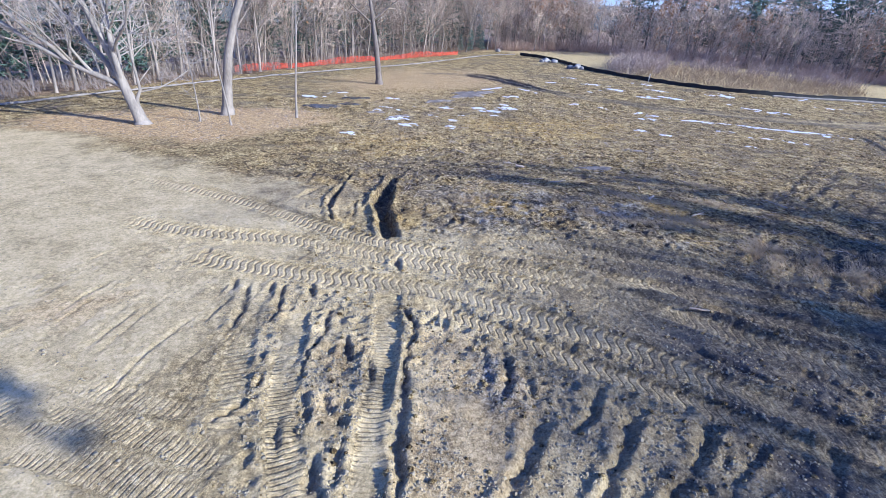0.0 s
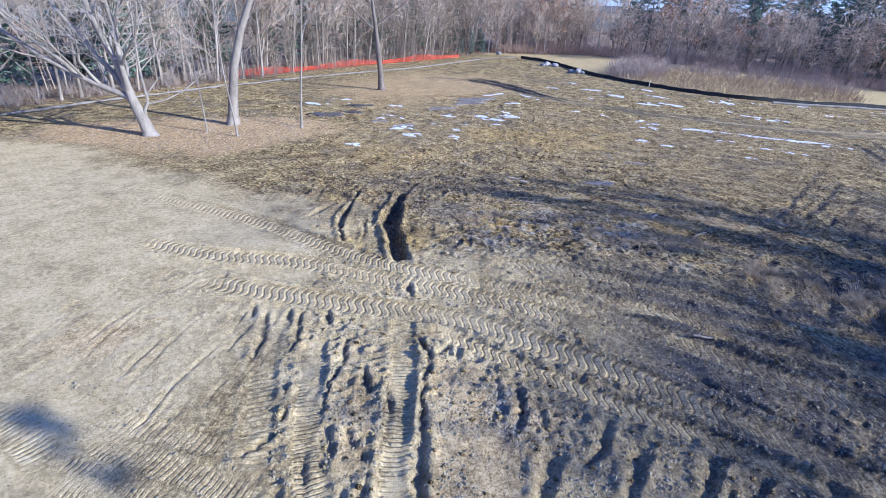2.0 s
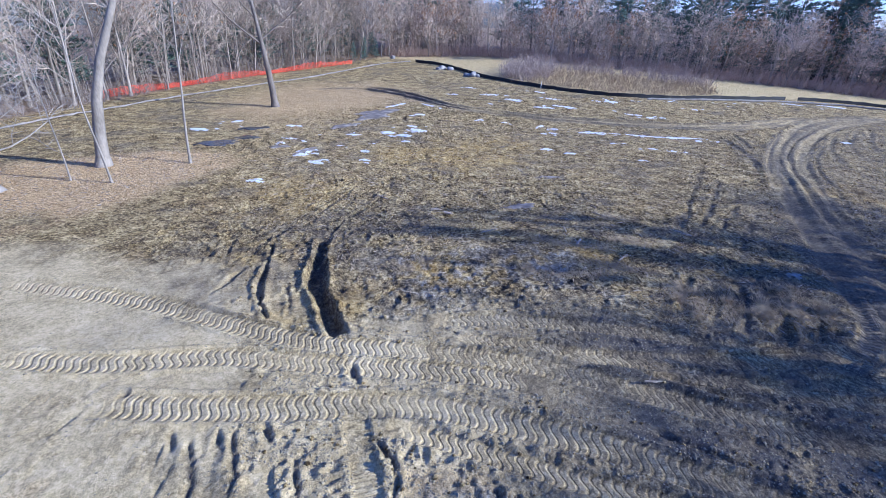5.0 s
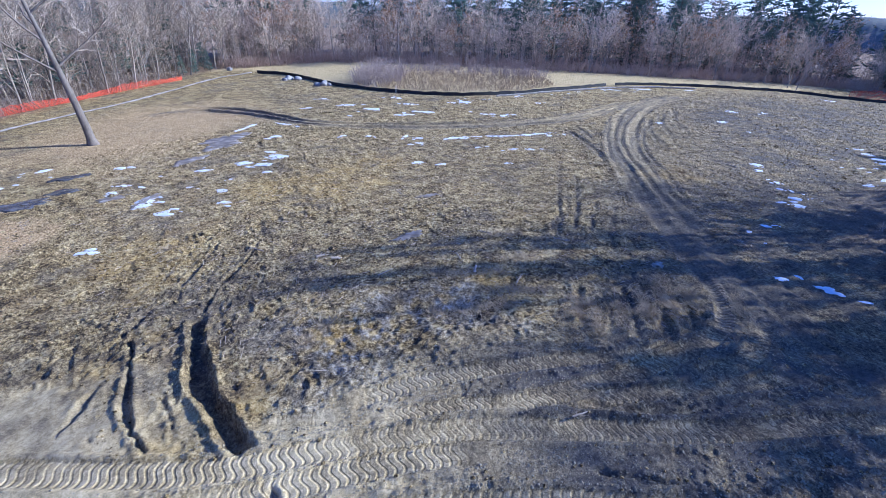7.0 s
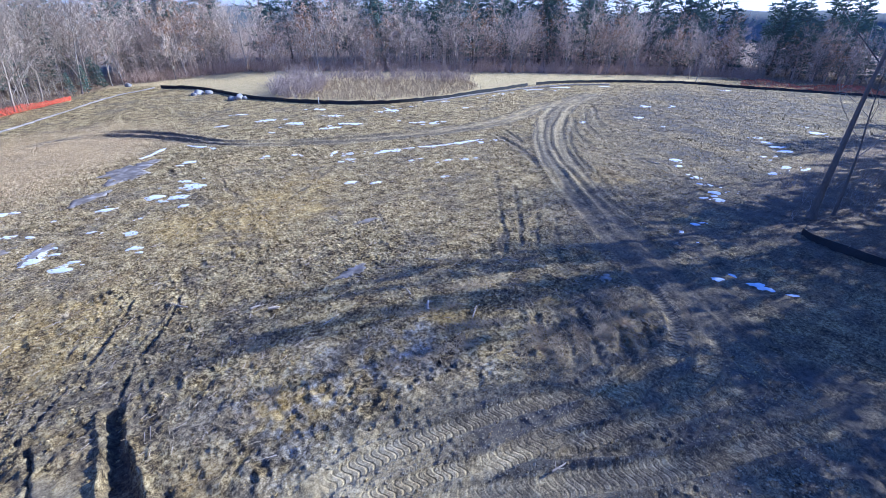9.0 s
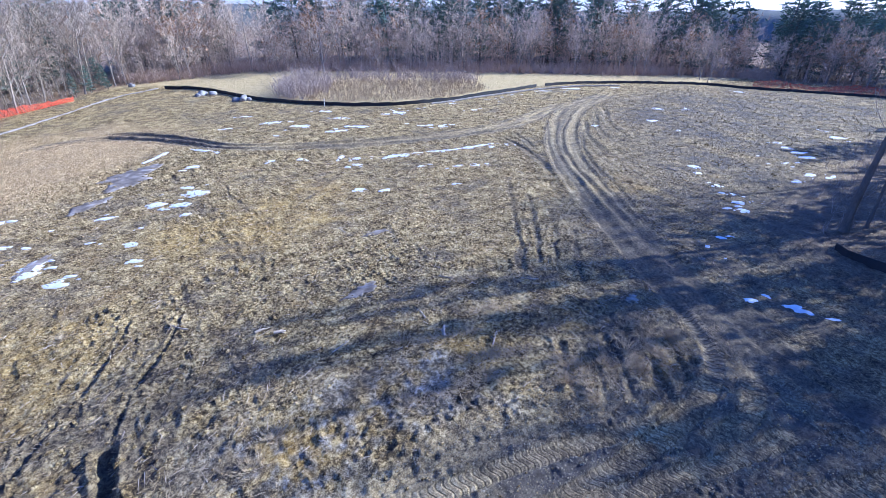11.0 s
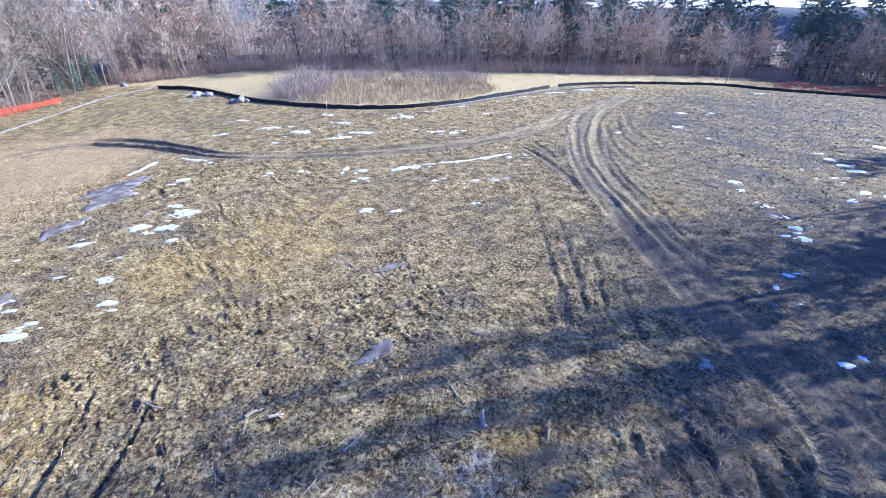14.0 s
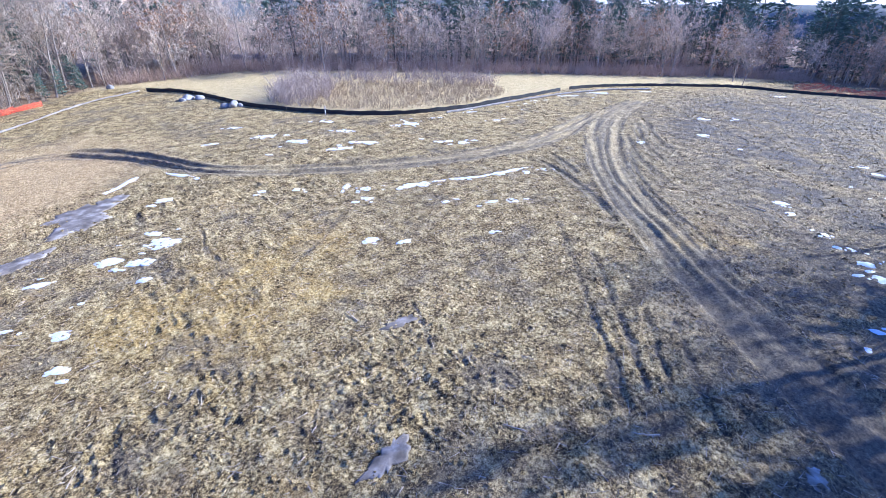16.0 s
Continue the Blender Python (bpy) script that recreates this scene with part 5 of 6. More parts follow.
def blob(seed, x, y, rx, ry, turn, lift, dome):
    """A low ragged sheet whose edge sinks into the soil."""
    rng = random.Random(seed)
    buf, seg, rings = Buf(), 40, (0.0, 0.35, 0.65, 0.85, 1.0, 1.12)
    ph = [rng.uniform(0, 6.28) for _ in range(5)]
    c, s = math.cos(turn), math.sin(turn)
    rim = [1 + 0.18 * math.sin(2 * a + ph[0]) + 0.14 * math.sin(3 * a + ph[1]) + 0.12 * math.sin(5 * a + ph[2]) + 0.10 * math.sin(9 * a + ph[3]) + 0.12 * math.sin(14 * a + ph[4]) * math.sin(3 * a + ph[1]) + rng.uniform(-0.12, 0.12) for a in (6.2832 * j / seg for j in range(seg))]
    for r in rings:
        for j in range(1 if r == 0 else seg):
            a = 6.2832 * j / seg
            px, py = r * rim[j] * rx * math.cos(a), r * rim[j] * ry * math.sin(a)
            wx, wy = x + px * c - py * s, y + px * s + py * c
            z = float(base_z(wx, wy)) + lift + dome * (1 - r * r) - (0.25 if r > 1.05 else 0) + 0.02 * noise.noise(Vector((wx * 3, wy * 3, 0)))
            buf.v.append(Vector((wx, wy, z)))
    for j in range(seg):
        buf.f.append((0, 1 + j, 1 + (j + 1) % seg))
        for k in range(len(rings) - 2):
            a, b = 1 + k * seg + j, 1 + k * seg + (j + 1) % seg
            buf.f.append((a, a + seg, b + seg, b))
    return buf


SNOW_SPOTS_WEST = [
    (-12.0, 40.4, 0.96, 0.6), (-10.0, 43.1, 0.96, 0.68), (-5.8, 26.3, 0.45, 0.29), (-5.3, 35.7, 0.52, 0.63), (-4.8, 36.9, 0.62, 0.83), (-5.1, 41.4, 0.44, 0.6), (-3.8, 32.4, 0.5, 0.72), (-3.6, 33.0, 0.53, 0.57),
    (-3.3, 33.5, 0.44, 0.53), (-2.7, 30.0, 0.75, 0.39), (-2.7, 30.4, 0.4, 0.28), (-2.1, 30.6, 0.36, 0.35), (-2.7, 37.9, 0.27, 0.25), (-1.0, 34.4, 0.48, 0.23), (0.4, 30.2, 0.53, 0.31), (0.5, 32.7, 0.82, 0.53),
    (0.1, 37.9, 0.6, 0.36), (1.3, 34.9, 0.27, 0.33), (2.6, 38.2, 0.77, 0.78), (3.7, 35.1, 0.31, 0.34), (3.6, 37.3, 0.5, 0.56), (4.1, 37.0, 0.53, 0.72), (5.0, 38.2, 0.46, 1.36), (5.0, 40.2, 0.53, 0.56),
]
SNOW_SPOTS_MIDDLE = [
    (5.3, 38.6, 0.93, 1.08), (6.4, 45.2, 0.46, 0.45), (11.9, 42.5, 0.35, 0.44), (13.6, 31.3, 0.61, 0.71), (14.6, 30.1, 0.21, 0.29), (13.9, 41.3, 0.45, 0.44), (12.6, 56.5, 0.49, 0.42), (19.9, 8.0, 0.34, 0.2),
    (20.0, 8.3, 0.3, 0.21), (19.9, 9.4, 0.32, 0.24), (16.6, 36.9, 0.52, 0.69), (17.7, 38.2, 1.27, 1.2), (19.0, 27.8, 0.21, 0.62), (15.6, 60.5, 0.9, 0.81), (21.9, 11.7, 0.22, 0.19), (17.2, 55.0, 2.08, 1.25),
    (20.0, 32.9, 0.34, 0.39), (22.6, 12.7, 0.15, 0.24), (20.2, 36.8, 1.59, 0.91), (19.1, 51.6, 1.71, 1.12), (24.3, 12.7, 0.3, 0.25), (22.2, 31.0, 0.33, 0.44), (20.5, 47.7, 1.09, 0.61), (23.1, 30.2, 1.03, 0.71),
]
SNOW_SPOTS_ROAD = [
    (24.1, 35.1, 0.24, 0.44), (23.0, 47.8, 1.42, 0.85), (23.6, 52.2, 1.09, 1.0), (23.8, 56.5, 0.9, 0.81), (26.7, 34.5, 0.48, 0.64), (29.4, 13.4, 0.63, 0.59), (30.9, 14.2, 0.46, 0.42), (28.5, 33.6, 0.29, 0.71),
    (31.8, 13.8, 0.47, 0.43), (32.0, 15.3, 0.59, 0.86), (30.0, 33.0, 0.73, 0.92), (28.7, 43.5, 0.85, 1.08), (28.4, 50.8, 0.63, 0.52), (29.8, 42.2, 0.67, 0.92), (33.1, 16.4, 0.5, 0.78), (30.1, 50.3, 0.88, 0.78),
    (35.1, 18.6, 0.35, 0.42), (36.7, 19.5, 0.45, 0.63), (33.5, 50.8, 1.3, 0.3), (39.0, 13.2, 0.46, 0.51), (41.7, 13.1, 0.44, 1.02), (42.1, 11.9, 0.79, 0.42), (38.0, 46.3, 0.67, 0.62), (38.5, 50.6, 1.5, 0.3),
]
SNOW_SPOTS_EAST = [
    (43.4, 15.5, 0.7, 0.65), (43.8, 16.5, 0.62, 0.51), (42.6, 32.5, 0.4, 1.04), (46.9, 14.6, 0.72, 0.61), (48.0, 15.6, 0.8, 0.63), (44, 50.2, 1.2, 0.4), (49.0, 16.9, 0.49, 0.64), (48.0, 25.9, 0.6, 0.5),
    (50.7, 17.9, 0.51, 0.74), (50.4, 30.2, 0.66, 0.98), (50, 50.3, 1.6, 0.35), (58.6, 15.1, 1.17, 1.02), (56, 50.2, 1.8, 0.4), (58.4, 33.5, 0.94, 1.31), (61.3, 16.7, 0.53, 0.68), (61.6, 31.4, 0.61, 1.26),
    (62, 49.2, 1.6, 0.4), (69, 46.8, 1.7, 0.4), (88.5, 34.7, 1.43, 2.45),
]
SNOW_SPOTS = SNOW_SPOTS_WEST + SNOW_SPOTS_MIDDLE + SNOW_SPOTS_ROAD + SNOW_SPOTS_EAST


def snow_sheet(seed, x, y, rx, ry, turn):
    """Old snow melted to a ragged sheet that sinks away at its edge."""
    buf, c, q = Buf(), math.cos(turn), math.sin(turn)
    nx, ny = max(8, min(34, round(rx * 22))), max(6, min(22, round(ry * 30)))
    at, keep = {}, {}
    for i in range(nx + 1):
        for j in range(ny + 1):
            u, v = 2.8 * i / nx - 1.4, 2.8 * j / ny - 1.4
            wx, wy = x + u * rx * c - v * ry * q, y + u * rx * q + v * ry * c
            f = 0.75 - u * u - v * v + 1.15 * noise.noise(Vector((wx * 1.3, wy * 1.3, seed))) + 0.75 * noise.noise(Vector((wx * 3.7, wy * 3.7, seed))) + 0.35 * noise.noise(Vector((wx * 9, wy * 9, seed)))
            keep[i, j] = f
            at[i, j] = Vector((wx, wy, float(base_z(wx, wy)) + 0.05 * min(max(f, -0.6), 0.5)))
    index = {}
    for i in range(nx):
        for j in range(ny):
            ring = ((i, j), (i + 1, j), (i + 1, j + 1), (i, j + 1))
            if max(keep[r] for r in ring) > 0.0:
                for r in ring:
                    if r not in index:
                        index[r] = len(buf.v)
                        buf.v.append(at[r])
                buf.f.append(tuple(index[r] for r in ring))
    return buf


rng_s = random.Random(8)
for k, (x, y, rx, ry) in enumerate(SNOW_SPOTS):
    turn = math.atan2(-0.55, 0.8) + rng_s.gauss(0, 0.25)
    sheet = snow_sheet(k * 7.3, x, y, rx * 0.9, min(0.62 * ry, 0.4 * rx + 0.12), turn)
    if sheet.f:
        tagged(new("snow_patch", sheet.mesh("snow_patch", SNOW, True)), "thin ragged patch of old white snow on the mud", "snow", "snow patches")
    for _ in range(2 if y > 13 else 1):      # crumbs melted off beside it
        ax, ay = x + rng_s.gauss(0, rx * 1.2), y + rng_s.gauss(0, rx * 0.9)
        r = rng_s.uniform(0.08, 0.2)
        sheet = snow_sheet(300 + k * 7.3 + _, ax, ay, r * 1.5, r * 0.7, turn)
        if sheet.f:
            tagged(new("snow_patch", sheet.mesh("snow_patch", SNOW, True)), "small ragged crumb of old snow on the mud", "snow", "snow patches")
for k, (ax, ay, bx, by, wide) in enumerate(((21.7, 36.5, 25.2, 35.0, 0.20), (25.2, 35.0, 29.9, 34.2, 0.18), (7.7, 51.1, 9.5, 47.6, 0.22), (3.0, 48.4, 6.1, 51.7, 0.26), (19.9, 8.6, 19.9, 7.5, 0.14), (30.2, 52.3, 29.7, 48.3, 0.22), (15.7, 38.6, 17.1, 40.2, 0.2))):
    sheet = snow_sheet(900 + k * 5.1, (ax + bx) / 2, (ay + by) / 2, math.hypot(bx - ax, by - ay) * 0.5, wide, math.atan2(by - ay, bx - ax))
    if sheet.f:
        tagged(new("snow_patch", sheet.mesh("snow_patch", SNOW, True)), "narrow strip of old snow lying in a wheel rut", "snow", "snow patches")
for k, (x, y, rx, ry, a) in enumerate(((2.0, 45.6, 2.2, 1.5, 0.7), (3.6, 47.2, 1.2, 0.7, 0.8), (-3.5, 33.2, 1.1, 0.35, 0.9), (-0.7, 41.0, 1.2, 0.7, 0.7), (10.8, 24.3, 0.9, 0.3, -0.4), (14.8, 12.4, 0.45, 0.3, 0.5), (7.0, 19.7, 0.7, 0.35, 0.3), (0.9, 43.4, 0.7, 0.3, 0.3), (-5.2, 34.6, 0.9, 0.35, 0.2))):
    ob = new("frozen_puddle", blob(70 + k, x, y, rx, ry, a, 0.008, 0.03).mesh("frozen_puddle", ICE, True))
    tagged(ob, "frozen grey-blue puddle lying in the mud", "puddle", "frozen puddles")

water_mat, water_nt, water_bsdf = nodes_of("puddle_water")
wire(water_nt, ramp(water_nt, noise_node(water_nt, 2.5, 4, 0.6, world_pos(water_nt)), [(0.4, (0.03, 0.03, 0.032)), (0.65, (0.16, 0.15, 0.14))]), water_bsdf.inputs["Base Color"])
water_bsdf.inputs["Roughness"].default_value = 0.06
for k, (x, y, rx, ry) in enumerate(((-9.7, 35.6, 1.5, 0.7), (-8.0, 37.2, 0.9, 0.4), (-7.9, 40.4, 0.9, 0.5))):
    tagged(new("puddle", blob(170 + k, x, y, rx, ry, 0.25, 0.055, 0.004).mesh("puddle", water_mat, True)), "shallow puddle of melt water reflecting the sky", "puddle", "puddles")

# ---- shrubs, dead stalks and litter ----


def in_poly(x, y, poly):
    odd = False
    for (ax, ay), (bx, by) in zip(poly, poly[1:] + poly[:1]):
        if (ay > y) != (by > y) and x < (bx - ax) * (y - ay) / (by - ay) + ax:
            odd = not odd
    return odd


def scatter(rng, poly, count):
    xs, ys = [p[0] for p in poly], [p[1] for p in poly]
    while count:
        x, y = rng.uniform(min(xs), max(xs)), rng.uniform(min(ys), max(ys))
        if in_poly(x, y, poly):
            count -= 1
            yield x, y


def shrub_mass(name, poly, count, high, stems, mat, label, seed, r=0.02):
    rng, buf = random.Random(seed), Buf()
    for x, y in scatter(rng, poly, count):
        z, h = gz(x, y) - 0.05, high * rng.uniform(0.5, 1.15)
        for _ in range(stems):
            base = Vector((x + rng.gauss(0, 0.12), y + rng.gauss(0, 0.12), z))
            tip = base + Vector((rng.gauss(0, 0.30), rng.gauss(0, 0.30), rng.uniform(0.6, 1.0))) * h
            buf.spike(base, tip, r)
            for _ in range(3):
                p = base.lerp(tip, rng.uniform(0.35, 0.9))
                buf.spike(p, p + Vector((rng.gauss(0, 0.2), rng.gauss(0, 0.2), rng.uniform(0.1, 0.45))) * h * 0.6, r * 0.7)
    return tagged(new(name, buf.mesh(name, mat)), label, "shrubs", kind="stuff")


shrub_mass("thicket", [(22.4, 68), (24.6, 64), (28, 64.5), (32.5, 71), (32, 80), (27, 77)], 230, 2.5, 7, SHRUB, "grey leafless thicket at the edge of the wet meadow", 31, 0.018)
shrub_mass("thicket", [(33, 80), (44, 74), (53, 68), (55, 62), (51, 59.5), (42, 67), (34, 73)], 260, 2.1, 6, SHRUB, "grey-brown leafless thicket behind the reeds", 36, 0.018)
shrub_mass("dry_reeds", [(24.6, 63.6), (31.2, 56.6), (41, 54), (49.5, 55), (52, 61), (42, 68.5), (33, 74), (28, 70)], 2300, 1.0, 2, STRAW, "tan dry reeds and grass in the wet meadow", 32, 0.020)
shrub_mass("wood_edge_brush", [(8, 92), (26, 90), (44, 78), (60, 67), (82, 55), (100, 48), (113, 36), (116, 40), (100, 54), (82, 61), (60, 73), (44, 84), (26, 96), (8, 97)], 1500, 2.0, 5, DIM_SHRUB, "reddish brown brush along the wood's edge", 33, 0.025)
shrub_mass("wood_edge_brush", [(-37, 18), (-33.5, 32), (-30.5, 42), (-26.5, 52), (-20, 64), (-10.5, 76), (2, 88), (-3, 91), (-16, 79), (-26, 66), (-33, 52), (-39, 36)], 380, 1.7, 5, SHADE_SHRUB, "grey leafless brush under the woodland trees, shade put into its colour", 34, 0.02)
shrub_mass("wood_edge_brush", [(29, 9.6), (38, 12.6), (60, 13), (60, 9), (40, 7.4), (33, 6.6)], 90, 1.3, 4, SHRUB, "thin leafless brush beside the leaning tree", 35, 0.010)


shrub_mass("young_shoots", [(-16, 24.5), (-9.5, 26), (-8.8, 31), (-12, 34.5), (-16, 31)], 22, 1.1, 2, SHRUB, "thin leafless shoots among the wood chips", 37, 0.008)


def off_roads(spots):
    """Leaves out the spots on the beaten bands."""
    p = np.array(spots)
    hit = np.zeros(len(p), bool)
    for pts, half in BANDS:
        hit[along(p[:, 0], p[:, 1], pts, half)[0]] = True
    return [tuple(q) for q in p[~hit]]


def off_tracks(spots):
    """Leaves out the spots inside wheel and crawler tracks."""
    p = np.array(spots)
    hit = np.zeros(len(p), bool)
    for pts, half, *_ in TYRES + CLEATS:
        hit[along(p[:, 0], p[:, 1], pts, half - 0.03)[0]] = True
    return [tuple(q) for q in p[~hit]]


def litter_mass(name, spots, low, high, r, mat, label, seed, flat=0.25):
    rng, buf = random.Random(seed), Buf()
    for x, y in spots:
        a, ln = rng.uniform(0, 6.283), rng.uniform(low, high)
        p = Vector((x, y, gz(x, y) + 0.015))
        buf.spike(p, p + Vector((math.cos(a), math.sin(a), abs(rng.gauss(0, flat)))) * ln, r * rng.uniform(0.6, 1.3))
    return tagged(new(name, buf.mesh(name, mat)), label, "debris", kind="stuff")


rng_l = random.Random(77)
FIELD = [(-0.5, 13), (3, 12.2), (7.5, 11.2), (10, 9.6), (15, 9), (20, 10), (28, 16), (36, 27), (30, 35), (16, 40), (3, 44), (-6, 40), (-7, 28), (-4.5, 19)]
litter_mass("straw_litter", off_tracks(off_roads(list(scatter(rng_l, FIELD, 26000)))), 0.06, 0.24, 0.009, STRAW, "dead straw and broken stalks strewn on the mud", 41)
litter_mass("twig_litter", off_roads(list(scatter(rng_l, FIELD, 2500))), 0.15, 0.6, 0.012, STICK, "small broken twigs strewn on the mud", 42, 0.1)
litter_mass("twig_litter", list(scatter(rng_l, CHIP_AREA, 1200)), 0.08, 0.3, 0.016, STICK, "wood chips and twigs under the pale trees", 43, 0.15)


def tuft(seed, x, y, high, label):
    rng, buf = random.Random(seed), Buf()
    for _ in range(110):
        a, d = rng.uniform(0, 6.283), abs(rng.gauss(0, 0.22))
        p = Vector((x + d * math.cos(a), y + d * math.sin(a), 0))
        p.z = gz(p.x, p.y) - 0.02
        buf.spike(p, p + Vector((math.cos(a) * rng.uniform(0.2, 0.9), math.sin(a) * rng.uniform(0.2, 0.9), rng.uniform(0.4, 1.0))) * high, 0.008)
    return tagged(new("grass_tuft", buf.mesh("grass_tuft", STRAW)), label, "grass", "grass tufts", "stuff")


for k, (x, y) in enumerate(((10.4, 11.0), (10.9, 10.4), (11.9, 10.9), (12.3, 10.3), (13.7, 10.3), (1.6, 15.0), (0.8, 14.4), (-2.6, 24.6), (27.6, 19.9), (8.2, 14.7), (4.8, 13.7), (9.6, 11.5), (8.9, 11.3), (13.0, 11.6), (7.4, 13.0), (6.2, 15.8))):
    tuft(500 + k, x, y, 0.30, "tuft of dry yellow grass in the mud")


def straw_strip(a, b, count, seed):
    """A ridge of standing dry grass between two furrows."""
    rng, buf = random.Random(seed), Buf()
    for _ in range(count):
        w = rng.random()
        x, y = a[0] + (b[0] - a[0]) * w + rng.gauss(0, 0.13), a[1] + (b[1] - a[1]) * w + rng.gauss(0, 0.13)
        p = Vector((x, y, gz(x, y) - 0.02))
        buf.spike(p, p + Vector((rng.gauss(-0.3, 0.5), rng.gauss(0.2, 0.5), rng.uniform(0.25, 0.9))) * rng.uniform(0.15, 0.36), 0.009)
    tagged(new("grass_strip", buf.mesh("grass_strip", STRAW)), "ridge of dry yellow grass between shallow furrows", "grass", "grass strips", "stuff")


for k, (a, b) in enumerate(GRASS_RIDGES):
    straw_strip(a, b, 420, 700 + k)
for k, (x, y) in enumerate(((7.9, 13.6), (6.9, 12.9), (8.6, 13.1), (9.8, 15.3), (7.2, 15.2), (5.6, 13.2), (10.8, 17.5))):
    straw_strip((x - 0.7, y + 0.3), (x + 0.7, y - 0.3), 260, 720 + k)


def stick(seed, x, y, length, r, turn):
    rng, buf = random.Random(seed), Buf()
    pts = wander(rng, (-length / 2, 0, 0), (1, 0, 0), length, 0.10, 5)
    buf.tube([(p.x, p.y, p.z * 0.3) for p in pts], [r * (1 - 0.1 * k) for k in range(6)], 6)
    for _ in range(2):
        p = pts[rng.randrange(1, 5)]
        buf.spike(p, p + Vector((rng.uniform(0.1, 0.3), rng.choice((-1, 1)) * rng.uniform(0.1, 0.25), 0.06)), r * 0.5)
    ob = tagged(new("stick", buf.mesh("stick", STICK, True)), "pale broken stick lying on the mud", "stick", "sticks")
    ob.matrix_basis = pose(x, y, gz(x, y) + r + 0.02, 0, 0, turn)


for k, (x, y, ln, r, a) in enumerate(((7.8, 16.8, 0.9, 0.03, 70), (0.8, 22.2, 0.8, 0.03, 120), (7.6, 15.3, 0.6, 0.07, 60), (8.7, 13.9, 0.8, 0.03, 30), (2.9, 19.8, 0.35, 0.06, 10), (3.4, 19.2, 0.4, 0.06, -30), (34.0, 20.1, 1.2, 0.04, 80), (5.9, 8.2, 0.5, 0.03, 0), (10.2, 18.2, 0.7, 0.025, 100), (4.6, 17.0, 0.7, 0.025, 15), (12.6, 15.8, 0.8, 0.03, 140), (6.0, 22.0, 0.7, 0.025, 45), (9.4, 26.0, 0.9, 0.03, 95))):
    stick(600 + k, x, y, ln, r, a)


# ---- loose clods ----


ico = bmesh.new()
bmesh.ops.create_icosphere(ico, subdivisions=1, radius=1.0)
ICO_V = [tuple(v.co) for v in ico.verts]
ICO_F = [tuple(v.index for v in f.verts) for f in ico.faces]
ico.free()


def clod_mass(spots, low, high, label, seed, soil=None):
    rng, buf = random.Random(seed), Buf()
    for x, y in spots:
        r = low * (high / low) ** (rng.random() ** 2)
        n, c = len(buf.v), Vector((x, y, gz(x, y) + 0.1 * r))
        for p in ICO_V:
            buf.v.append(c + Vector((p[0] * 1.2, p[1], p[2] * 0.7)) * r * rng.uniform(0.7, 1.25))
        buf.f += [(n + a, n + b, n + d) for a, b, d in ICO_F]
    me = buf.mesh("mud_clods", soil or SOIL, True)
    return tagged(new("mud_clods", me), label, "clods", kind="stuff")


rng_c = random.Random(91)
CLAY_NEAR = [(-14, 5), (-9, 3.2), (-3, 2.8), (-3, 9), (-6, 15), (-14, 18)]
clod_mass(list(scatter(rng_c, CLAY_NEAR, 1200)), 0.006, 0.022, "small crumbs of dry clay on the level ground", 96, DRY_CLAY)
rims = []
for pts, half, *_ in TYRES + CLEATS + RUTS_CRAWLER + RUTS_NEAR:
    line = resample(smooth_line(pts), 0.12)
    for k in range(len(line) - 1):
        way = (line[k + 1] - line[k]).normalized()
        for _ in range(1):
            side = rng_c.choice((-1, 1)) * (half + abs(rng_c.gauss(0.05, 0.10)))
            p = line[k] + Vector((-way.y, way.x)) * side + way * rng_c.uniform(0, 0.12)
            if p.y > 2.8:
                rims.append((p.x, p.y))
clod_mass(rims, 0.010, 0.036, "crumbled mud clods along the tracks and ruts", 92, DRY_CLAY)
NEAR_FIELD = [(-3, 2.8), (8, 2.8), (13, 5), (15, 10), (14, 18), (10, 24), (-2, 26), (-7, 20), (-4.5, 14), (-3, 8)]
clod_mass(off_tracks(list(scatter(rng_c, NEAR_FIELD, 6000))), 0.014, 0.055, "crumbled mud clods strewn over the field", 93)
FIELD_FAR = [(-8, 18), (0, 16), (8, 14.5), (16, 12), (24, 13), (40, 22), (46, 33), (30, 46), (12, 54), (-8, 46), (-10, 30)]


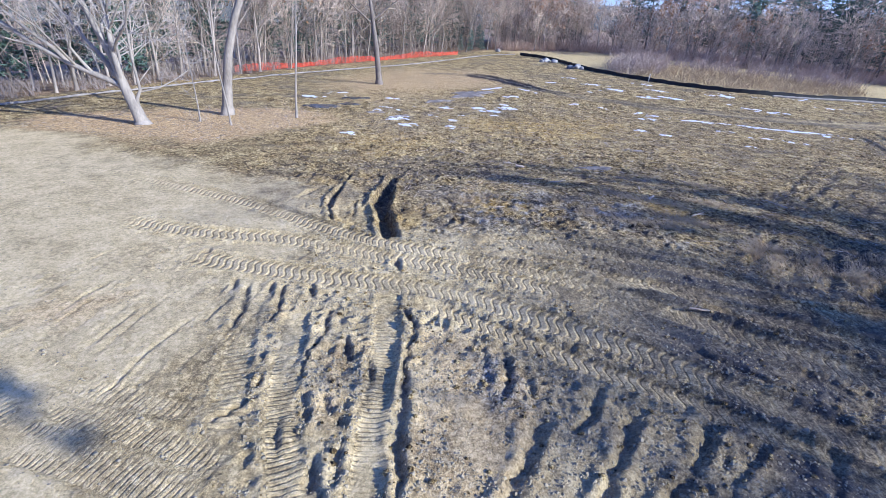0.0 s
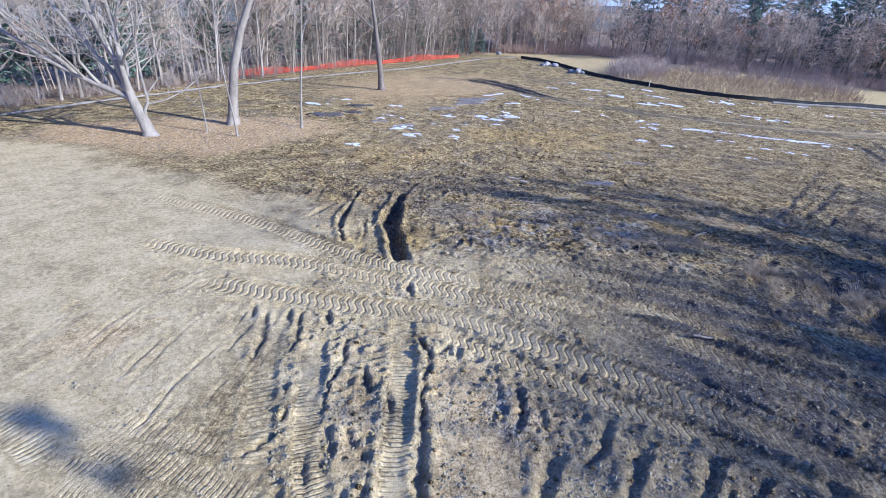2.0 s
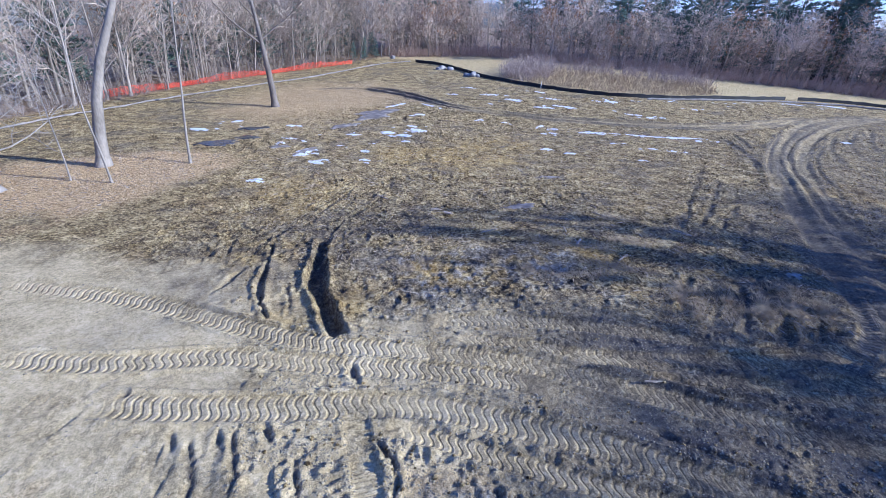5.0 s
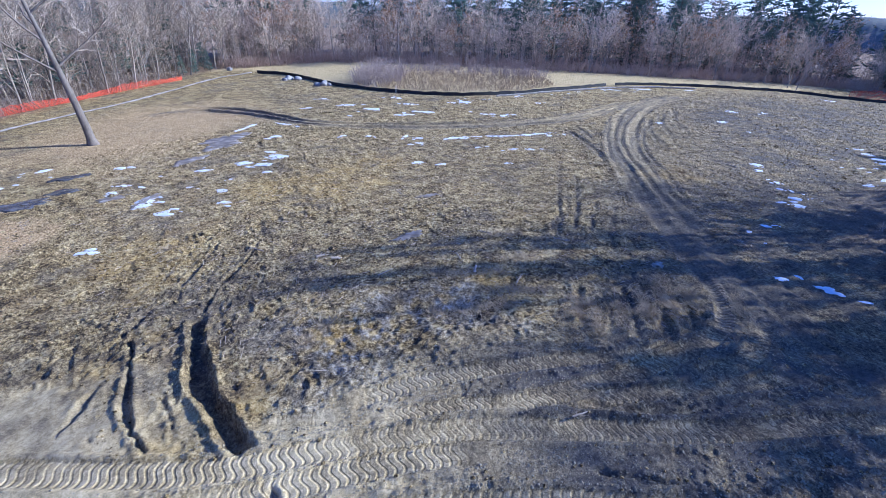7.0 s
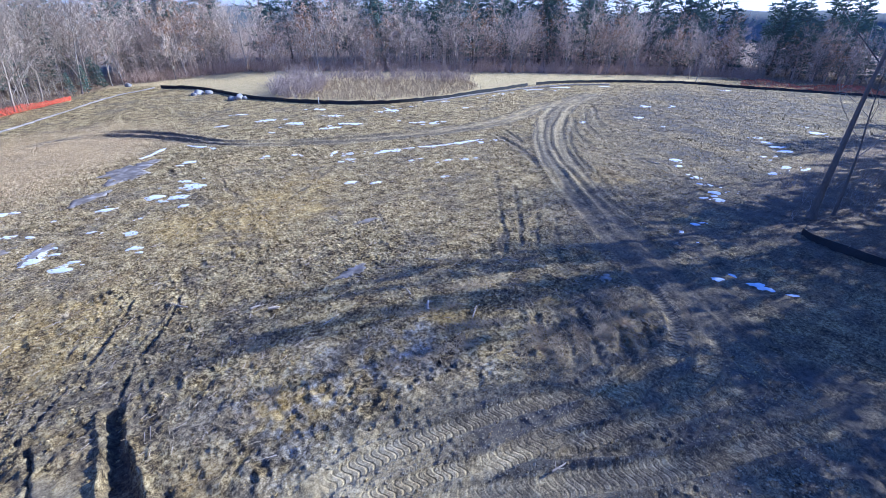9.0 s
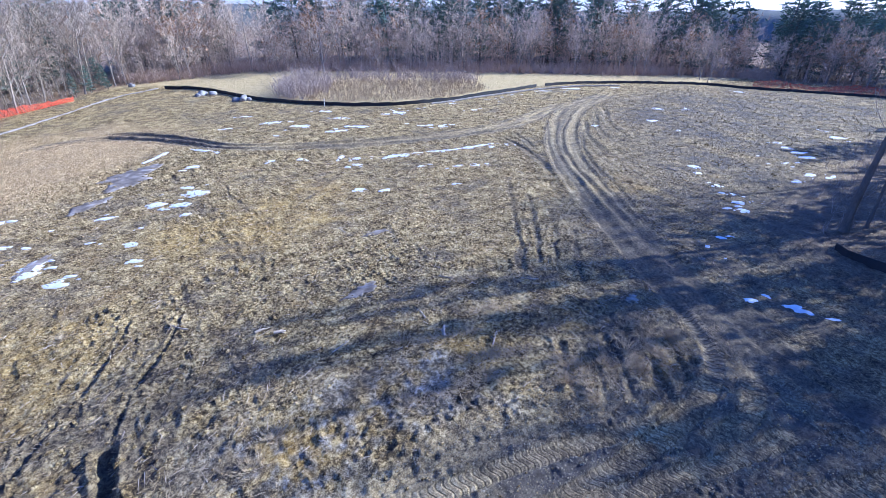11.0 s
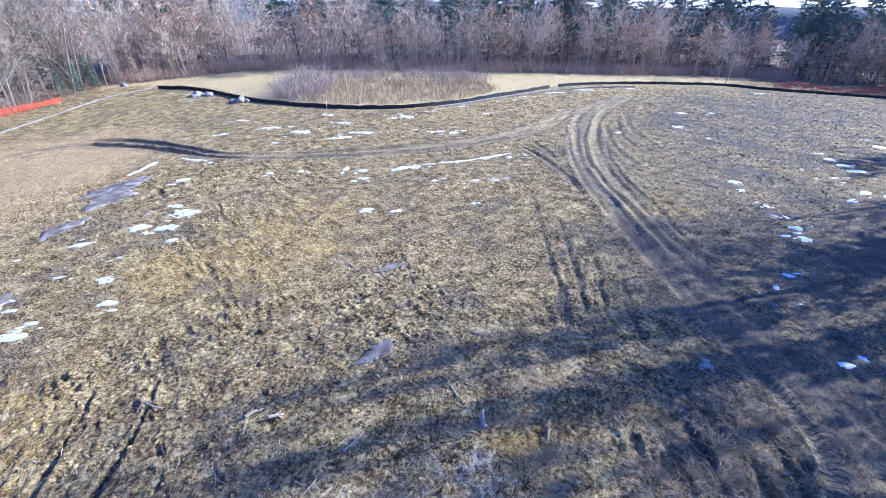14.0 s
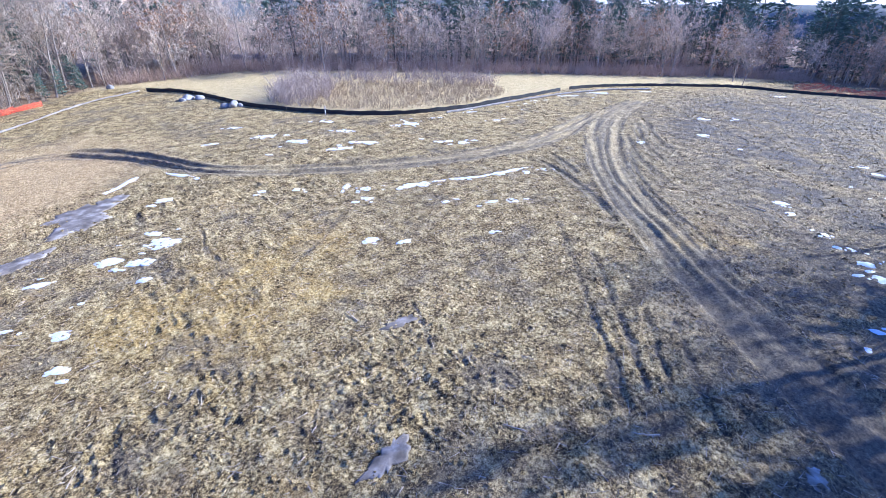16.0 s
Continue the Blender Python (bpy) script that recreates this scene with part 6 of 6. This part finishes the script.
def lump_mass(spots, low, high, label, seed, tall=1.0, soil=None):
    rng, buf = random.Random(seed), Buf()
    for x, y in spots:
        r = low * (high / low) ** (rng.random() ** 1.6)
        n, c, turn = len(buf.v), Vector((x, y, gz(x, y) + 0.15 * r)), rng.uniform(0, 1.57)
        for j in range(5):
            a = turn + 1.2566 * j
            k = rng.uniform(0.6, 1.35)
            buf.v.append(c + Vector((math.cos(a) * k, math.sin(a) * k, rng.uniform(-0.5, 0.0))) * r)
        buf.v.append(c + Vector((rng.gauss(0, 0.3), rng.gauss(0, 0.3), tall * rng.uniform(0.22, 0.6))) * r)
        buf.f += [(n + j, n + (j + 1) % 5, n + 5) for j in range(5)]
    return tagged(new("mud_clods", buf.mesh("mud_clods", soil or SOIL)), label, "clods", kind="stuff")


lump_mass(off_roads(list(scatter(rng_c, FIELD_FAR, 34000))), 0.025, 0.11, "rough mud clods turned up across the field", 94)
FIELD_BEYOND = [(26, 14), (60, 13), (103, 12), (104, 32), (84, 40), (62, 48), (44, 50), (20, 56), (8, 60), (12, 52), (30, 46), (46, 33), (40, 22)]
lump_mass(off_roads(list(scatter(rng_c, FIELD_BEYOND, 10000))), 0.05, 0.17, "rough mud clods turned up beyond the haul road", 95)
NEAR_CRUMB = [(-3.4, 2.8), (9, 2.8), (14, 5), (15, 9), (9, 11.5), (2, 12.4), (-3, 12), (-3.4, 8)]


lump_mass(off_tracks(list(scatter(rng_c, NEAR_CRUMB, 30000))), 0.010, 0.040, "crumbled clods of drying mud between the tracks", 97, 1.7, DRY_CLAY)
# a wooded rise beyond the trees closes the view
rise, rise_rng = Buf(), random.Random(12)
for k in range(1441):
    a = radians(-110 + 220 * k / 1440)
    h = 9.5 + 1.6 * math.sin(a * 3 + 1) + 0.7 * math.sin(a * 11) + 0.35 * math.sin(a * 47) + rise_rng.uniform(-0.12, 0.12)
    for d, z in ((235, -6.0), (250, 0.6 * h), (262, h), (330, -6.0)):
        rise.v.append(Vector((d * math.sin(a) + 10, d * math.cos(a) + 10, z)))
for k in range(1440):
    for j in range(3):
        n = 4 * k + j
        rise.f.append((n, n + 4, n + 5, n + 1))
tagged(new("backdrop", rise.mesh("backdrop", surface("wooded_rise", (0.05, 0.065, 0.06), (0.15, 0.155, 0.14), 0.06, relief=0.5, fine=0.5), True)), "distant wooded rise behind the trees", "hill", kind="structure")
